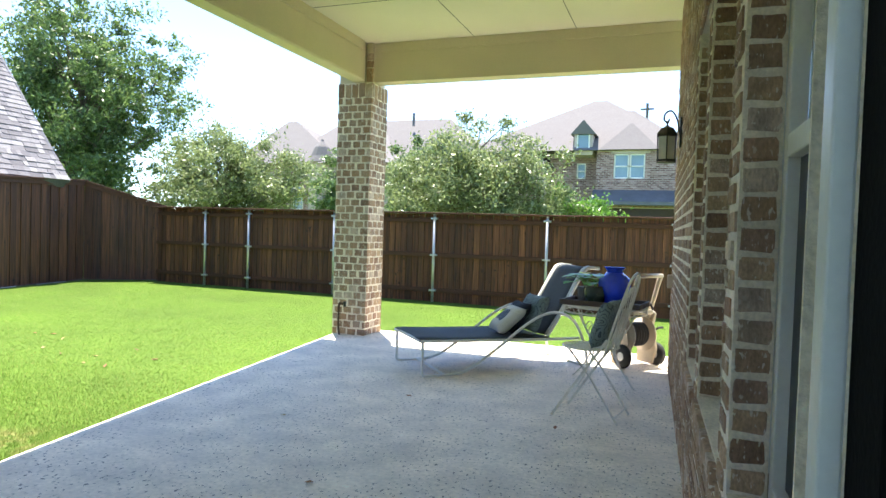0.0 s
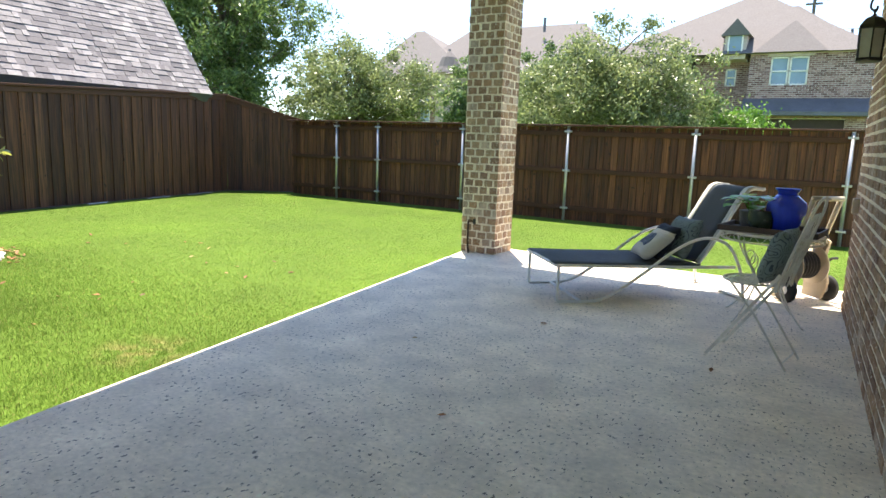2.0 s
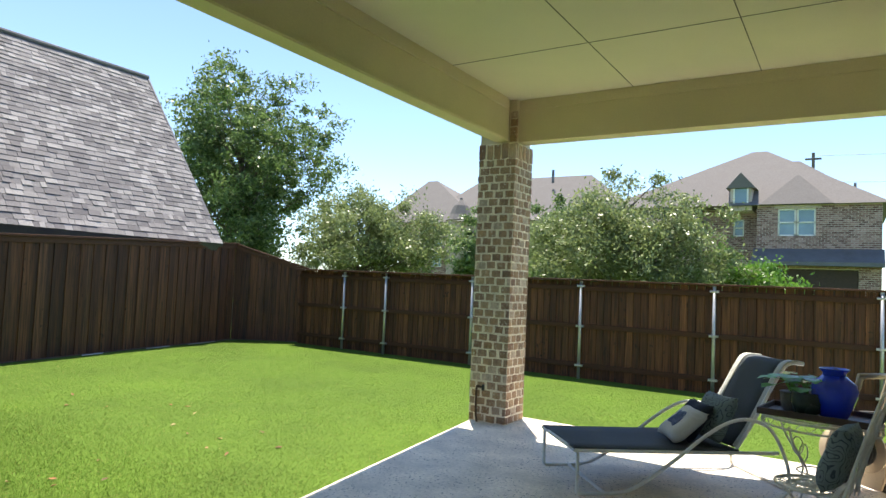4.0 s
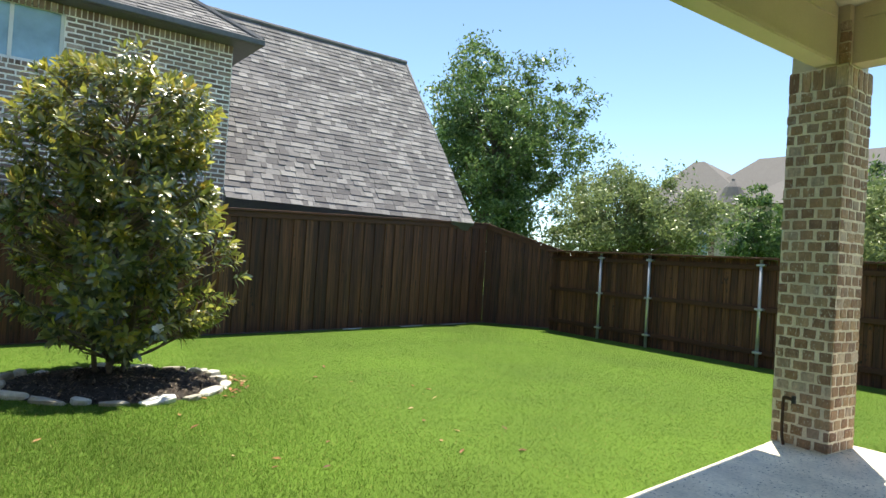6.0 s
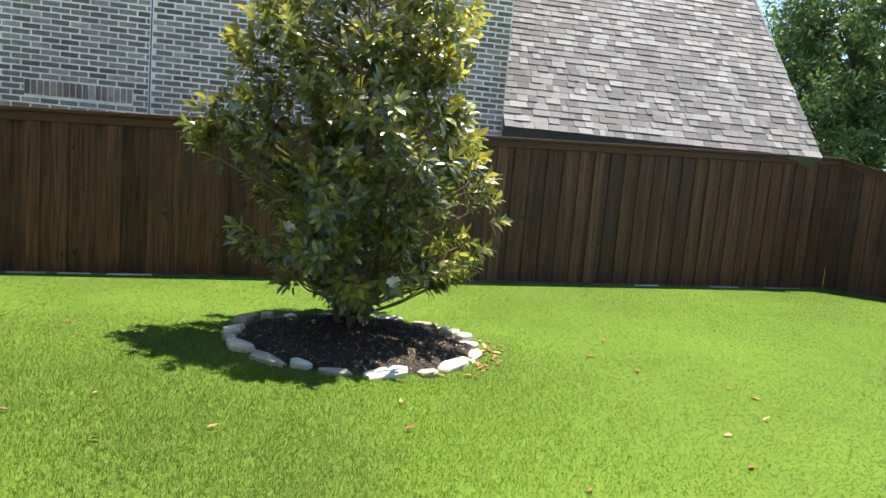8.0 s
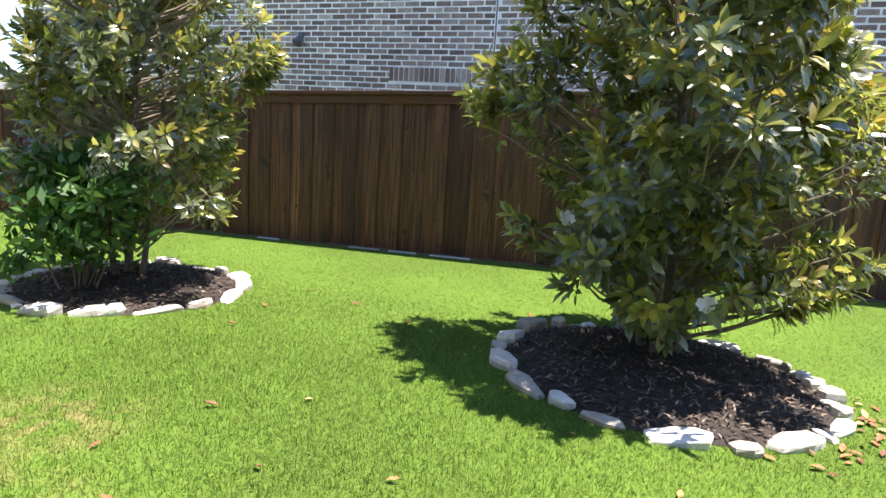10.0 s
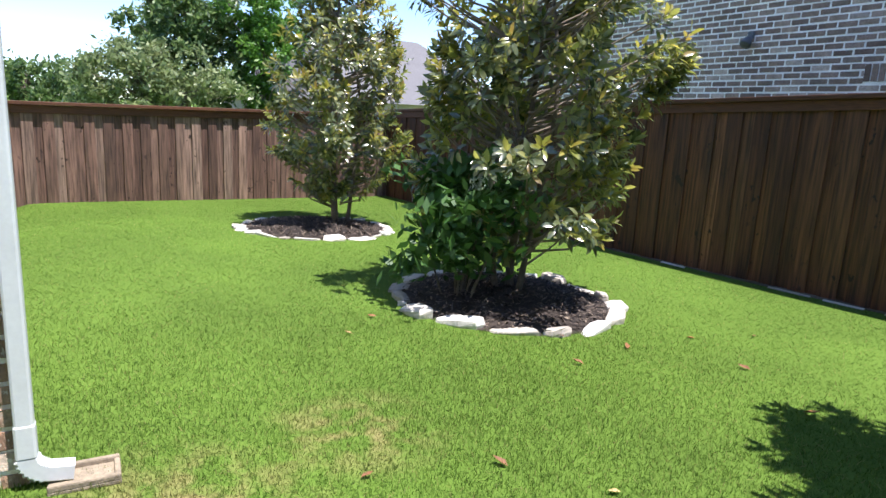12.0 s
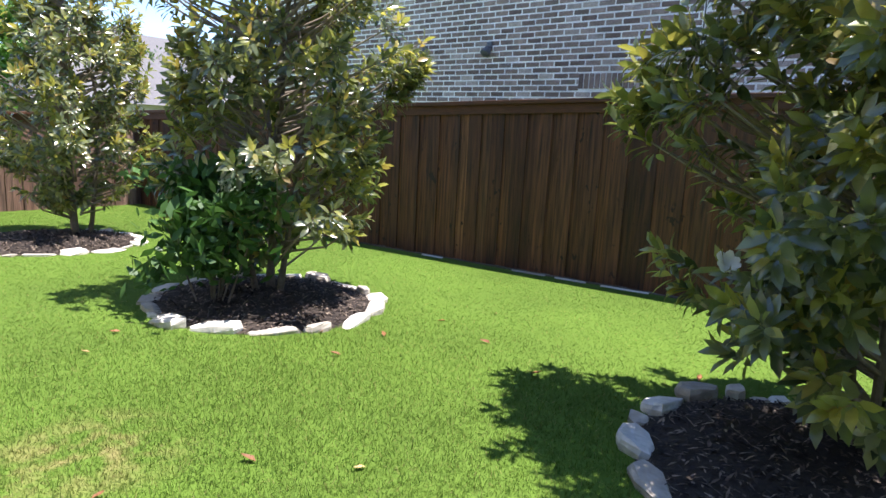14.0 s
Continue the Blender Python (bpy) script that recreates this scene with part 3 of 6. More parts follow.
part("pipe", one_tube(curve_pts([(0.02, -0.015, 0.0), (0.0, -0.015, 0.12), (0.0, -0.015, 0.40), (0.02, -0.02, 0.44), (0.10, -0.03, 0.43)], 5), 0.014, 8), surface("rusty iron", (0.06, 0.03, 0.018), 0.8, grain=30, blotch=6, bump=0.4), pipe)
part("valve", one_tube([(0.10, -0.03, 0.40), (0.10, -0.03, 0.47)], 0.02, 8), mat_black, pipe)

lay_bricks(wall_wing, frame_on(A0, U), WING, 0.0, 4.0, [], KIT, mat_brick_i, lambda x, z: x < 1.4 and z < 2.2, course=0.088, unit=0.215, joint=0.02, limit=150, seed=21)
lay_bricks(wall_wing, frame_on(A1, -N), 0.068, 0.0, 2.6, [], KIT, mat_brick_i, lambda x, z: True, course=0.105, unit=0.3, joint=0.022, limit=40, seed=22)
lay_bricks(wall_windows, Matrix.Identity(4), LW, 0.0, 4.0, [(-1, 0.16, -1, 5)] + [(a, b, SILL - 0.09, HEAD) for a, b in WINDOWS], KIT, mat_brick_i, lambda x, z: z < 1.2 or x > 4.0, course=0.088, unit=0.215, joint=0.025, limit=200, seed=23)
for a, b in WINDOWS:
    lay_bricks(wall_windows, pose(b, -0.11, 0, 0, 0, 90), 0.11, SILL, HEAD, [], KIT, mat_brick_i, lambda x, z: True, course=0.088, unit=0.3, joint=0.022, limit=30, seed=24)


# ---- fences ----
mat_dirt = surface("dusty soil", (0.10, 0.078, 0.055), 0.95, grain=40, grain_amount=0.35, blotch=4, blotch_amount=0.3, bump=0.8)

def fence(name, p0, p1, top0, top1, material, label, board=0.14, cap=True, rails=False, posts=(), seed=1, base=-0.02, plinth=True, lapped=False):
    """A board fence from p0 to p1, its good side to the left of the line."""
    r = random.Random(seed)
    p0, p1 = Vector(p0), Vector(p1)
    ln = (p1 - p0).length
    ob = thing(name, frame_on(p0, p1 - p0), label, "fence", "", "structure")
    n = round(ln / board)
    w = ln / n
    low = min(top0, top1) - 0.06
    mesh = one_box(-w / 2 + 0.005, w / 2 - 0.005, -0.009, 0.009, 0, 1.0, 0.003)
    me = bpy.data.meshes.new("board")
    mesh.to_mesh(me)
    mesh.free()
    me.materials.append(material)
    step = 0
    for i in range(n):
        t = (i + 0.5) / n
        top = top0 + (top1 - top0) * t - (0.05 if cap else 0.0)
        b = new("board", me)
        b.parent = ob
        d = r.uniform(0.0, 0.007)
        if lapped:
            d = r.uniform(0.014, 0.019) if i % 2 else r.uniform(-0.006, -0.002)
        if rails:
            d = -0.052 - r.uniform(0.0, 0.006)
        b.matrix_basis = Matrix.Translation(((i + 0.5) * w, d, base - 0.02 + r.uniform(-0.01, 0.01))) @ pose(0, 0, 0, 0, r.uniform(-0.12, 0.12), r.uniform(-0.8, 0.8)) @ Matrix.Diagonal((1.24 if lapped and i % 2 else r.uniform(0.985, 1.02), 1, top - base + 0.02, 1))
    rise = Matrix.Identity(4)
    rise[2][0] = (top1 - top0) / ln
    if cap:
        part("cap_rail", one_box(-0.03, ln + 0.03, -0.085, 0.085, top0 - 0.045, top0, 0.005, rise), mat_rail, ob)
        part("fascia", one_box(0, ln, 0.026, 0.048, top0 - 0.15, top0 - 0.047, 0.004, rise), mat_rail, ob)
    # added sheet behind the boards blocks light so the gaps read dark
    back = -0.030 if not rails else -0.085
    part("gap_blocking_sheet", one_box(0, ln, back - 0.01, back, base - 0.8, top0 - 0.08, 0, rise), mat_rail, ob)
    if plinth and not rails:
        strip = one_box(0, ln, -0.02, 0.07, base - 0.06, base + 0.004, 0.003)
        bmesh.ops.subdivide_edges(strip, edges=[e for e in strip.edges if e.calc_length() > 1], cuts=60)
        for v in strip.verts:
            v.co += Vector((0, r.uniform(-0.02, 0.02) if v.co.y > 0.05 else 0, r.uniform(-0.006, 0.006)))
        solid("soil_strip", strip, mat_dirt, "bare dusty soil along the foot of the fence", "soil", "structure", frame_on(p0, p1 - p0))
    if rails:
        for z in (0.22, 0.98, top0 - 0.14):
            part("rail", one_box(0, ln, -0.04, 0.0, z - 0.045, z + 0.045, 0.004), material_rail_red, ob)
        for x in posts:
            post = part("post", one_tube([(x, 0.035, -0.05), (x, 0.035, top0 - 0.02)], 0.03, 12), mat_steel, ob, "galvanised steel post", True)
            part("post_cap", lathe([(0.033, 0), (0.033, 0.015), (0.02, 0.03)], 12, at=(x, 0.035, top0 - 0.02)), mat_steel, post)
            for z in (0.22, 0.98, top0 - 0.10):
                part("bracket", one_box(x - 0.075, x + 0.075, 0.0, 0.07, z - 0.02, z + 0.02, 0.006), mat_steel, post)
    return ob


material_rail_red = surface("red brown cedar rail", RED[0][1], 0.75, grain=26, grain_amount=0.4, blotch=2, bump=0.4, stretch=(0.35, 3.0, 3.0))
CORNER_AB, BEND, CORNER_BC = (-11.05, 12.75), (-12.62, 11.50), (-8.33, -8.80)
# the fence behind the lawn, its steel posts towards us
XR, XL = 4.5, CORNER_AB[0]
fence("fence_back", (XR, 12.21), (XL, 12.30), 1.86, 1.86, mat_red, "red-brown cedar fence with rails and galvanised steel posts", cap=False, rails=True, posts=[XR - x for x in (3.95, 1.5, -0.93, -3.37, -5.82, -8.17, -9.46)], seed=3)
part("cap_rail", one_box(XL, XR, 12.16, 12.34, 1.86, 1.895, 0.005), mat_rail, bpy.data.objects["fence_back"], m=bpy.data.objects["fence_back"].matrix_world.inverted())
fence("fence_corner", CORNER_AB, BEND, 1.90, 2.50, mat_stain, "dark stained cedar fence section with sloping cap", board=0.2, seed=4)
fence("fence_side", BEND, CORNER_BC, 2.50, 1.58, mat_stain, "dark brown stained cedar board fence with cap rail", board=0.145, seed=5, lapped=True)
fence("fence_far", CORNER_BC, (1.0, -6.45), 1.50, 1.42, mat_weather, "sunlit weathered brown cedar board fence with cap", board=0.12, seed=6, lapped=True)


# ---- the neighbour's house beyond the side fence ----
def shingles(parent, m, left, right, up, kit, material_i, pick, limit, step=0.152, seed=1):
    """Courses of tabs on a slope: m has x along the eave, y up the slope, z out of it."""
    r = random.Random(seed)
    vs, fs, made = [], [], 0
    for row in range(int(up / step)):
        y = row * step
        x, end = left(y), right(y)
        while x < end:
            w = min(r.choice((0.12, 0.16, 0.2, 0.26, 0.33)), end - x)
            thick = r.choice((0.006, 0.012, 0.016))
            if made < limit and pick(x, y) and w > 0.1:
                ob = new("shingle", kit[0])
                ob.parent = parent
                ob.matrix_basis = m @ Matrix.Translation((x + w / 2, y + r.uniform(-0.006, 0.002), 0)) @ Matrix.Diagonal((w - 0.006, 1, thick, 1))
                made += 1
            elif w > 0.03:
                k = len(vs)
                y0 = y + r.uniform(-0.006, 0.002)
                for a, b, c in ((x + 0.003, y0, -0.02), (x + w - 0.003, y0, -0.02), (x + w - 0.003, y0 + step * 1.25, -0.02), (x + 0.003, y0 + step * 1.25, -0.02), (x + 0.003, y0, thick + 0.006), (x + w - 0.003, y0, thick + 0.006), (x + w - 0.003, y0 + step * 1.25, 0.0), (x + 0.003, y0 + step * 1.25, 0.0)):
                    vs.append(m @ Vector((a, b, c)))
                fs += [(k + 4, k + 5, k + 6, k + 7), (k, k + 1, k + 5, k + 4), (k + 1, k + 2, k + 6, k + 5), (k + 3, k, k + 4, k + 7)]
            x += w
    if vs:
        ob = new("shingle_field", mesh_of("shingle_field", vs, fs, material_i))
        ob.parent = parent
        tagged(ob, "", "", "", "stuff")


TAB = [mesh_of("shingle", [(-0.5, 0, -0.6), (0.5, 0, -0.6), (0.5, 0.19, -0.6), (-0.5, 0.19, -0.6), (-0.5, 0, 1.4), (0.5, 0, 1.4), (0.5, 0.19, 0.2), (-0.5, 0.19, 0.2)], [(4, 5, 6, 7), (0, 1, 5, 4), (1, 2, 6, 5), (3, 0, 4, 7)], mat_shingle)]
NH = frame_on((-12.28, 4.72), (0.02, -1))
nb = thing("neighbour_house", NH, "two-storey grey brick house with a steep grey shingle roof", "house")
LN, EV = 15.5, 5.42
WX0, WX1, WZ0, WZ1 = 2.78, 4.24, 4.28, 5.22
bm = bmesh.new()
box(bm, 0, WX0, -0.2, 0, 0, EV)
box(bm, WX1, LN, -0.2, 0, 0, EV)
box(bm, WX0, WX1, -0.2, 0, 0, WZ0)
box(bm, WX0, WX1, -0.2, 0, WZ1, EV)
wall = part("wall", bm, mat_mortar_w, nb)
part("end_wall", one_box(0, 0.2, -8, -0.201, 0, EV), mat_mortar_w, nb)
part("end_wall", one_box(LN - 0.2, LN, -8, -0.201, 0, EV), mat_mortar_w, nb)
SOLD = (5.80, 7.28, 2.20, 2.42)
lay_bricks(wall, Matrix.Identity(4), LN, 1.2, EV - 0.26, [(WX0, WX1, WZ0 - 0.09, WZ1), SOLD, (5.55, 5.575, 0, 6)], KIT_GREY, mat_grey_i, lambda x, z: 5.4 < x < 9.6 and 1.9 < z < 3.6, course=0.088, unit=0.262, joint=0.024, limit=300, seed=41)
lay_bricks(wall, pose(0, -8, 0, 0, 0, 90), 8, 2.0, EV - 0.26, [], KIT_GREY, mat_grey_i, lambda x, z: False, course=0.088, unit=0.262, joint=0.024, seed=42)
vs, fs = [], []
rows = [(SOLD[0], SOLD[1], SOLD[2], SOLD[3]), (0.0, LN, EV - 0.25, EV - 0.02), (WX0 - 0.05, WX1 + 0.05, WZ0 - 0.085, WZ0 - 0.005)]
for a, b, z0, z1 in rows:
    x = a
    while x < b - 0.05:
        k = len(vs)
        for y in (-0.01, 0.012):
            for dx, z in ((0.007, z0 + 0.006), (0.075, z0 + 0.006), (0.075, z1 - 0.006), (0.007, z1 - 0.006)):
                vs.append((x + dx, y, z))
        fs += [(k + 4, k + 5, k + 6, k + 7)] + [(k + i, k + (i + 1) % 4, k + 4 + (i + 1) % 4, k + 4 + i) for i in range(4)]
        x += 0.088
ob = tagged(new("soldier_course", mesh_of("soldier_course", vs, fs, mat_grey_i)), "", "", "", "stuff")
ob.parent = wall
mat_slate_joint = surface("grey sealant", (0.15, 0.13, 0.12), 0.9)
part("expansion_joint", one_box(5.553, 5.572, -0.004, 0.004, 0, EV - 0.26), mat_slate_joint, wall)
win = part("window", one_box(WX0 + 0.002, WX1 - 0.002, -0.19, -0.16, WZ0, WZ1), mat_black, nb, "white framed window, panes coloured blue for the reflected sky")
# the sky's reflection is put into the base colour of the panes
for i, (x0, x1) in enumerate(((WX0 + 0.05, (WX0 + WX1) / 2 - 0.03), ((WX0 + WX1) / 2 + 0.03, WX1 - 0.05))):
    p = part("pane", one_box(x0, x1, -0.10, -0.095, WZ0 + 0.05, WZ1 - 0.04), surface("pane coloured as reflected sky", (0.30, 0.45, 0.55), 0.06, grain=3, grain_amount=0.1, blotch=2, bump=0.02), win)
f = bmesh.new()
for x0, x1, z0, z1 in ((WX0, WX0 + 0.05, WZ0, WZ1), (WX1 - 0.05, WX1, WZ0, WZ1), ((WX0 + WX1) / 2 - 0.03, (WX0 + WX1) / 2 + 0.03, WZ0, WZ1), (WX0, WX1, WZ0, WZ0 + 0.05), (WX0, WX1, WZ1 - 0.04, WZ1)):
    box(f, x0 + 0.001, x1 - 0.001, -0.12, -0.06, z0, z1)
part("frame", f, mat_white, win)
# steep lower roof and its gable
PITCH = 52.9
tp = math.tan(radians(PITCH))
bm = bmesh.new()
G0, G1 = -6.0, 0.0
zr = 2.42 + tp * 3.55
for x in (G0, G1):
    for y, z in ((0.15, 2.42), (-3.40, zr), (-7.1, 2.4), (-6.9, 2.25), (0.0, 2.25)):
        bm.verts.new((x, y, z))
bm.verts.ensure_lookup_table()
for f in ((0, 1, 2, 3, 4), (9, 8, 7, 6, 5), (0, 5, 6, 1), (1, 6, 7, 2), (2, 7, 8, 3), (3, 8, 9, 4), (4, 9, 5, 0)):
    bm.faces.new([bm.verts[i] for i in f])
roof_low = part("roof", bm, mat_slate, nb, "steep grey shingle roof")
# local frame of the front slope: x towards the gable, y up the slope
a = radians(PITCH)
MS = Matrix(((-1, 0, 0, 0), (0, -math.cos(a), math.sin(a), 0.15), (0, math.sin(a), math.cos(a), 2.42), (0, 0, 0, 1)))
shingles(roof_low, MS, lambda y: 0.0, lambda y: 6.06, 3.55 / math.cos(a), TAB, mat_shingle_i, lambda x, y: y < 2.3 and x > 0.2, 300, seed=51)
part("ridge_cap", one_tube([(G0 - 0.04, -3.40, zr + 0.01), (G1 - 0.0, -3.40, zr + 0.01)], 0.07, 8), mat_slate, nb)
bm = bmesh.new()
box(bm, G0 + 0.1, G1, -6.6, -0.9, 0, 2.24)
part("wall", bm, mat_mortar_w, nb)
part("rake_board", one_tube([(G0 - 0.02, 0.13, 2.38), (G0 - 0.02, -3.38, zr - 0.05)], 0.05, 6), mat_slate, nb)
# hip roof of the two storeys
EX = 0.42
bm = bmesh.new()
top = EV + 3.3
for v in ((-EX, EX, EV), (LN + EX, EX, EV), (LN + EX, -8 - EX, EV), (-EX, -8 - EX, EV), (4.2, -4.0, top), (LN - 4.2, -4.0, top)):
    bm.verts.new(v)
bm.verts.ensure_lookup_table()
for f in ((0, 1, 5, 4), (1, 2, 5), (2, 3, 4, 5), (3, 0, 4), (0, 3, 2, 1)):
    bm.faces.new([bm.verts[i] for i in f])
roof_top = part("roof", bm, mat_slate, nb, "grey shingle hip roof")
rise = math.atan2(top - EV, 4.0 + EX)
MS2 = Matrix(((1, 0, 0, 0), (0, -math.cos(rise), math.sin(rise), EX), (0, math.sin(rise), math.cos(rise), EV), (0, 0, 0, 1)))
full = (4.0 + EX) / math.cos(rise)
shingles(roof_top, MS2, lambda y: -EX + (4.2 + EX) * y / full, lambda y: LN + EX - (4.2 + EX) * y / full, full, TAB, mat_shingle_i, lambda x, y: False, 0, seed=52)
part("ridge_cap", one_tube([(-EX, EX, EV + 0.02), (4.2, -4.0, top + 0.02), (LN - 4.2, -4.0, top + 0.02)], 0.06, 6), mat_slate, nb)
part("gutter", one_box(-EX - 0.02, LN + EX, EX - 0.01, EX + 0.09, EV - 0.1, EV + 0.02, 0.02), mat_slate, nb, "dark grey eaves gutter")
part("soffit", one_box(-EX, LN + EX, 0.0, EX - 0.012, EV - 0.1, EV - 0.06), mat_slate, nb)
part("soffit", one_box(-EX, -0.002, -8, -0.002, EV - 0.1, EV - 0.06), mat_slate, nb)
for x in (8.97, 10.42):
    s = part("floodlight", lathe([(0.02, 0.0), (0.05, 0.02), (0.085, 0.15), (0.075, 0.16)], 12), mat_slate, nb, "dark grey wall floodlight", True, Matrix.Translation((x, 0.03, 2.86)) @ pose(0, 0, 0, -140, 0, 0))
    part("bracket", one_box(x - 0.05, x + 0.05, 0.002, 0.04, 2.84, 2.94, 0.01), mat_slate, nb)


# ---- houses in the distance ----
def hip(bm, x0, x1, y0, y1, z0, z1, ridge=0.5, over=0.4, ends=None):
    x0, x1, y0, y1 = x0 - over, x1 + over, y0 - over, y1 + over
    c = (y0 + y1) / 2
    k = (y1 - y0) * ridge
    vs = [bm.verts.new(v) for v in ((x0, y0, z0), (x1, y0, z0), (x1, y1, z0), (x0, y1, z0), (ends[0] if ends else min(x0 + k, (x0 + x1) / 2), c, z1), (ends[1] if ends else max(x1 - k, (x0 + x1) / 2 + 0.05), c, z1))]
    for f in ((0, 1, 5, 4), (1, 2, 5), (2, 3, 4, 5), (3, 0, 4), (0, 3, 2, 1)):
        bm.faces.new([vs[i] for i in f])
    return bm


def brick_box(parent, x0, x1, y0, y1, z0, z1, holes=(), seed=1):
    """A brick block whose face at y0 has laid bricks and real openings."""
    bm = bmesh.new()
    xs = sorted({x0, x1, *(v for h in holes for v in h[:2])})
    for a, b in zip(xs, xs[1:]):
        zs = sorted({z0, z1, *(v for h in holes if h[0] <= a and h[1] >= b for v in h[2:])})
        for c, d in zip(zs, zs[1:]):
            if not any(h[0] <= a and h[1] >= b and h[2] <= c and h[3] >= d for h in holes):
                box(bm, a, b, y0, y0 + 0.3, c, d)
    box(bm, x0, x1, y0 + 0.5, y1, z0, z1)
    w = part("wall", bm, mat_pink_mortar, parent, "pinkish brown brick wall")
    lay_bricks(w, pose(x1, y0, 0, 0, 0, 180), x1 - x0, max(z0, 1.6), z1, [(x1 - b, x1 - a, c, d) for a, b, c, d in holes], [], mat_pink_i, lambda x, z: False, course=0.11, unit=0.30, joint=0.02, seed=seed)
    return w


def far_window(parent, x0, x1, y, z0, z1):
    w = part("window", one_box(x0, x1, y + 0.12, y + 0.16, z0, z1), mat_far_pane, parent)
    f = bmesh.new()
    m = (x0 + x1) / 2
    c = (z0 + z1) / 2
    for a, b, lo, hi in ((x0, x0 + 0.08, z0, z1), (x1 - 0.08, x1, z0, z1), (x0, x1, z0, z0 + 0.08), (x0, x1, z1 - 0.08, z1), (x0, x1, c - 0.04, c + 0.04)):
        box(f, a, b, y + 0.04, y + 0.11, lo, hi)
    part("frame", f, mat_white, w)
    return w


mat_pink_mortar = surface("greyish mortar", (0.50, 0.42, 0.38), 0.95, grain=20, blotch=1, bump=0.2)
mat_far_pane = surface("blue grey pane", (0.20, 0.30, 0.38), 0.08, grain=2, grain_amount=0.1, blotch=0.6, blotch_amount=0.2, bump=0.02)
mat_garage = surface("dark brown garage door", (0.045, 0.025, 0.018), 0.6, grain=8, blotch=1)
fh = thing("brick_house", pose(0, 40, 0.2), "two-storey pinkish brick house with brown hip roof and dormer", "house")
brick_box(fh, -3.45, 2.4, 0, 9, -0.4, 6.6, [(-2.40, -1.52, 4.9, 6.4), (-1.47, -0.58, 4.9, 6.4), (-3.0, 1.4, 0.0, 3.1)], 61)
brick_box(fh, -6.6, -3.46, 1.5, 9, -0.4, 6.6, [(-4.88, -4.30, 5.0, 6.0)], 62)
far_window(fh, -2.40, -1.52, 0, 4.9, 6.4)
far_window(fh, -1.47, -0.58, 0, 4.9, 6.4)
far_window(fh, -4.88, -4.30, 1.5, 5.0, 6.0)
part("window_head", one_box(-2.6, -0.35, -0.08, 0.02, 6.41, 6.62, 0.02), mat_pink_mortar, fh)
bm = bmesh.new()
hip(bm, -12.0, 2.4, 0.0, 10, 6.6, 10.7, 0.30, ends=(-4.35, -3.5))
part("roof", bm, mat_roof_far, fh, "brown shingle hip roof")
bm = bmesh.new()
hip(bm, -3.0, -0.05, -0.15, 2.6, 6.62, 8.45, 0.5, 0.3, ends=(-1.6, -1.45))
part("roof", bm, mat_roof_far, fh)
bm = bmesh.new()
hip(bm, -6.0, 2.6, 2.0, 9.5, 6.61, 10.1, 0.3, 0.2, ends=(-3.0, -1.75))
part("roof", bm, mat_roof_far, fh)
bm = bmesh.new()
hip(bm, -9.6, -6.5, -0.8, 4, 5.6, 7.2, 0.5, 0.3)
part("roof", bm, mat_roof_far, fh)
brick_box(fh, -9.6, -6.62, -0.8, 9, -0.4, 5.6, [], 63)
bm = bmesh.new()
prism(bm, [(-4.85, -0.1), (-3.72, -0.1), (-3.72, 4.0), (-4.85, 4.0)], 6.35, 7.7)
dormer = part("dormer", bm, mat_pink_mortar, fh, "small gabled dormer")
bm = bmesh.new()
for x, y, z in ((-5.05, -0.35, 7.6), (-4.28, -0.35, 8.5), (-3.51, -0.35, 7.6), (-5.1, 4.5, 7.62), (-4.28, 4.5, 8.5), (-3.46, 4.5, 7.62)):
    bm.verts.new((x, y, z))
bm.verts.ensure_lookup_table()
for f in ((0, 2, 1), (3, 4, 5), (0, 1, 4, 3), (1, 2, 5, 4), (2, 0, 3, 5)):
    bm.faces.new([bm.verts[i] for i in f])
part("roof", bm, mat_roof_far, dormer)
part("window", one_box(-4.6, -3.97, -0.16, -0.09, 6.65, 7.65, 0.02), mat_far_pane, dormer)
f = bmesh.new()
for a, b, lo, hi in ((-4.68, -4.6, 6.7, 7.72), (-3.97, -3.89, 6.7, 7.72), (-4.6, -3.97, 7.65, 7.72), (-4.6, -3.97, 6.68, 6.75)):
    box(f, a, b, -0.2, -0.105, lo, hi)
part("frame", f, mat_white, dormer)
bm = bmesh.new()
for x, y, z in ((-3.6, -1.0, 3.45), (2.5, -1.0, 3.45), (2.5, 0.0, 4.2), (-3.6, 0.0, 4.2), (-3.6, -1.0, 3.25), (2.5, -1.0, 3.25), (2.5, 0.0, 3.25), (-3.6, 0.0, 3.25)):
    bm.verts.new((x, y, z))
bm.verts.ensure_lookup_table()
for f in ((0, 1, 2, 3), (4, 7, 6, 5), (0, 4, 5, 1), (1, 5, 6, 2), (3, 7, 4, 0)):
    bm.faces.new([bm.verts[i] for i in f])
part("canopy", bm, mat_slate, fh, "dark metal canopy over the garage")
part("garage_door", one_box(-2.99, 1.39, 0.10, 0.14, 0, 3.09), mat_garage, fh)
part("vent_pipe", one_tube([(1.2, 2.0, 7.0), (1.2, 2.0, 8.0)], 0.07, 8), mat_slate, fh)

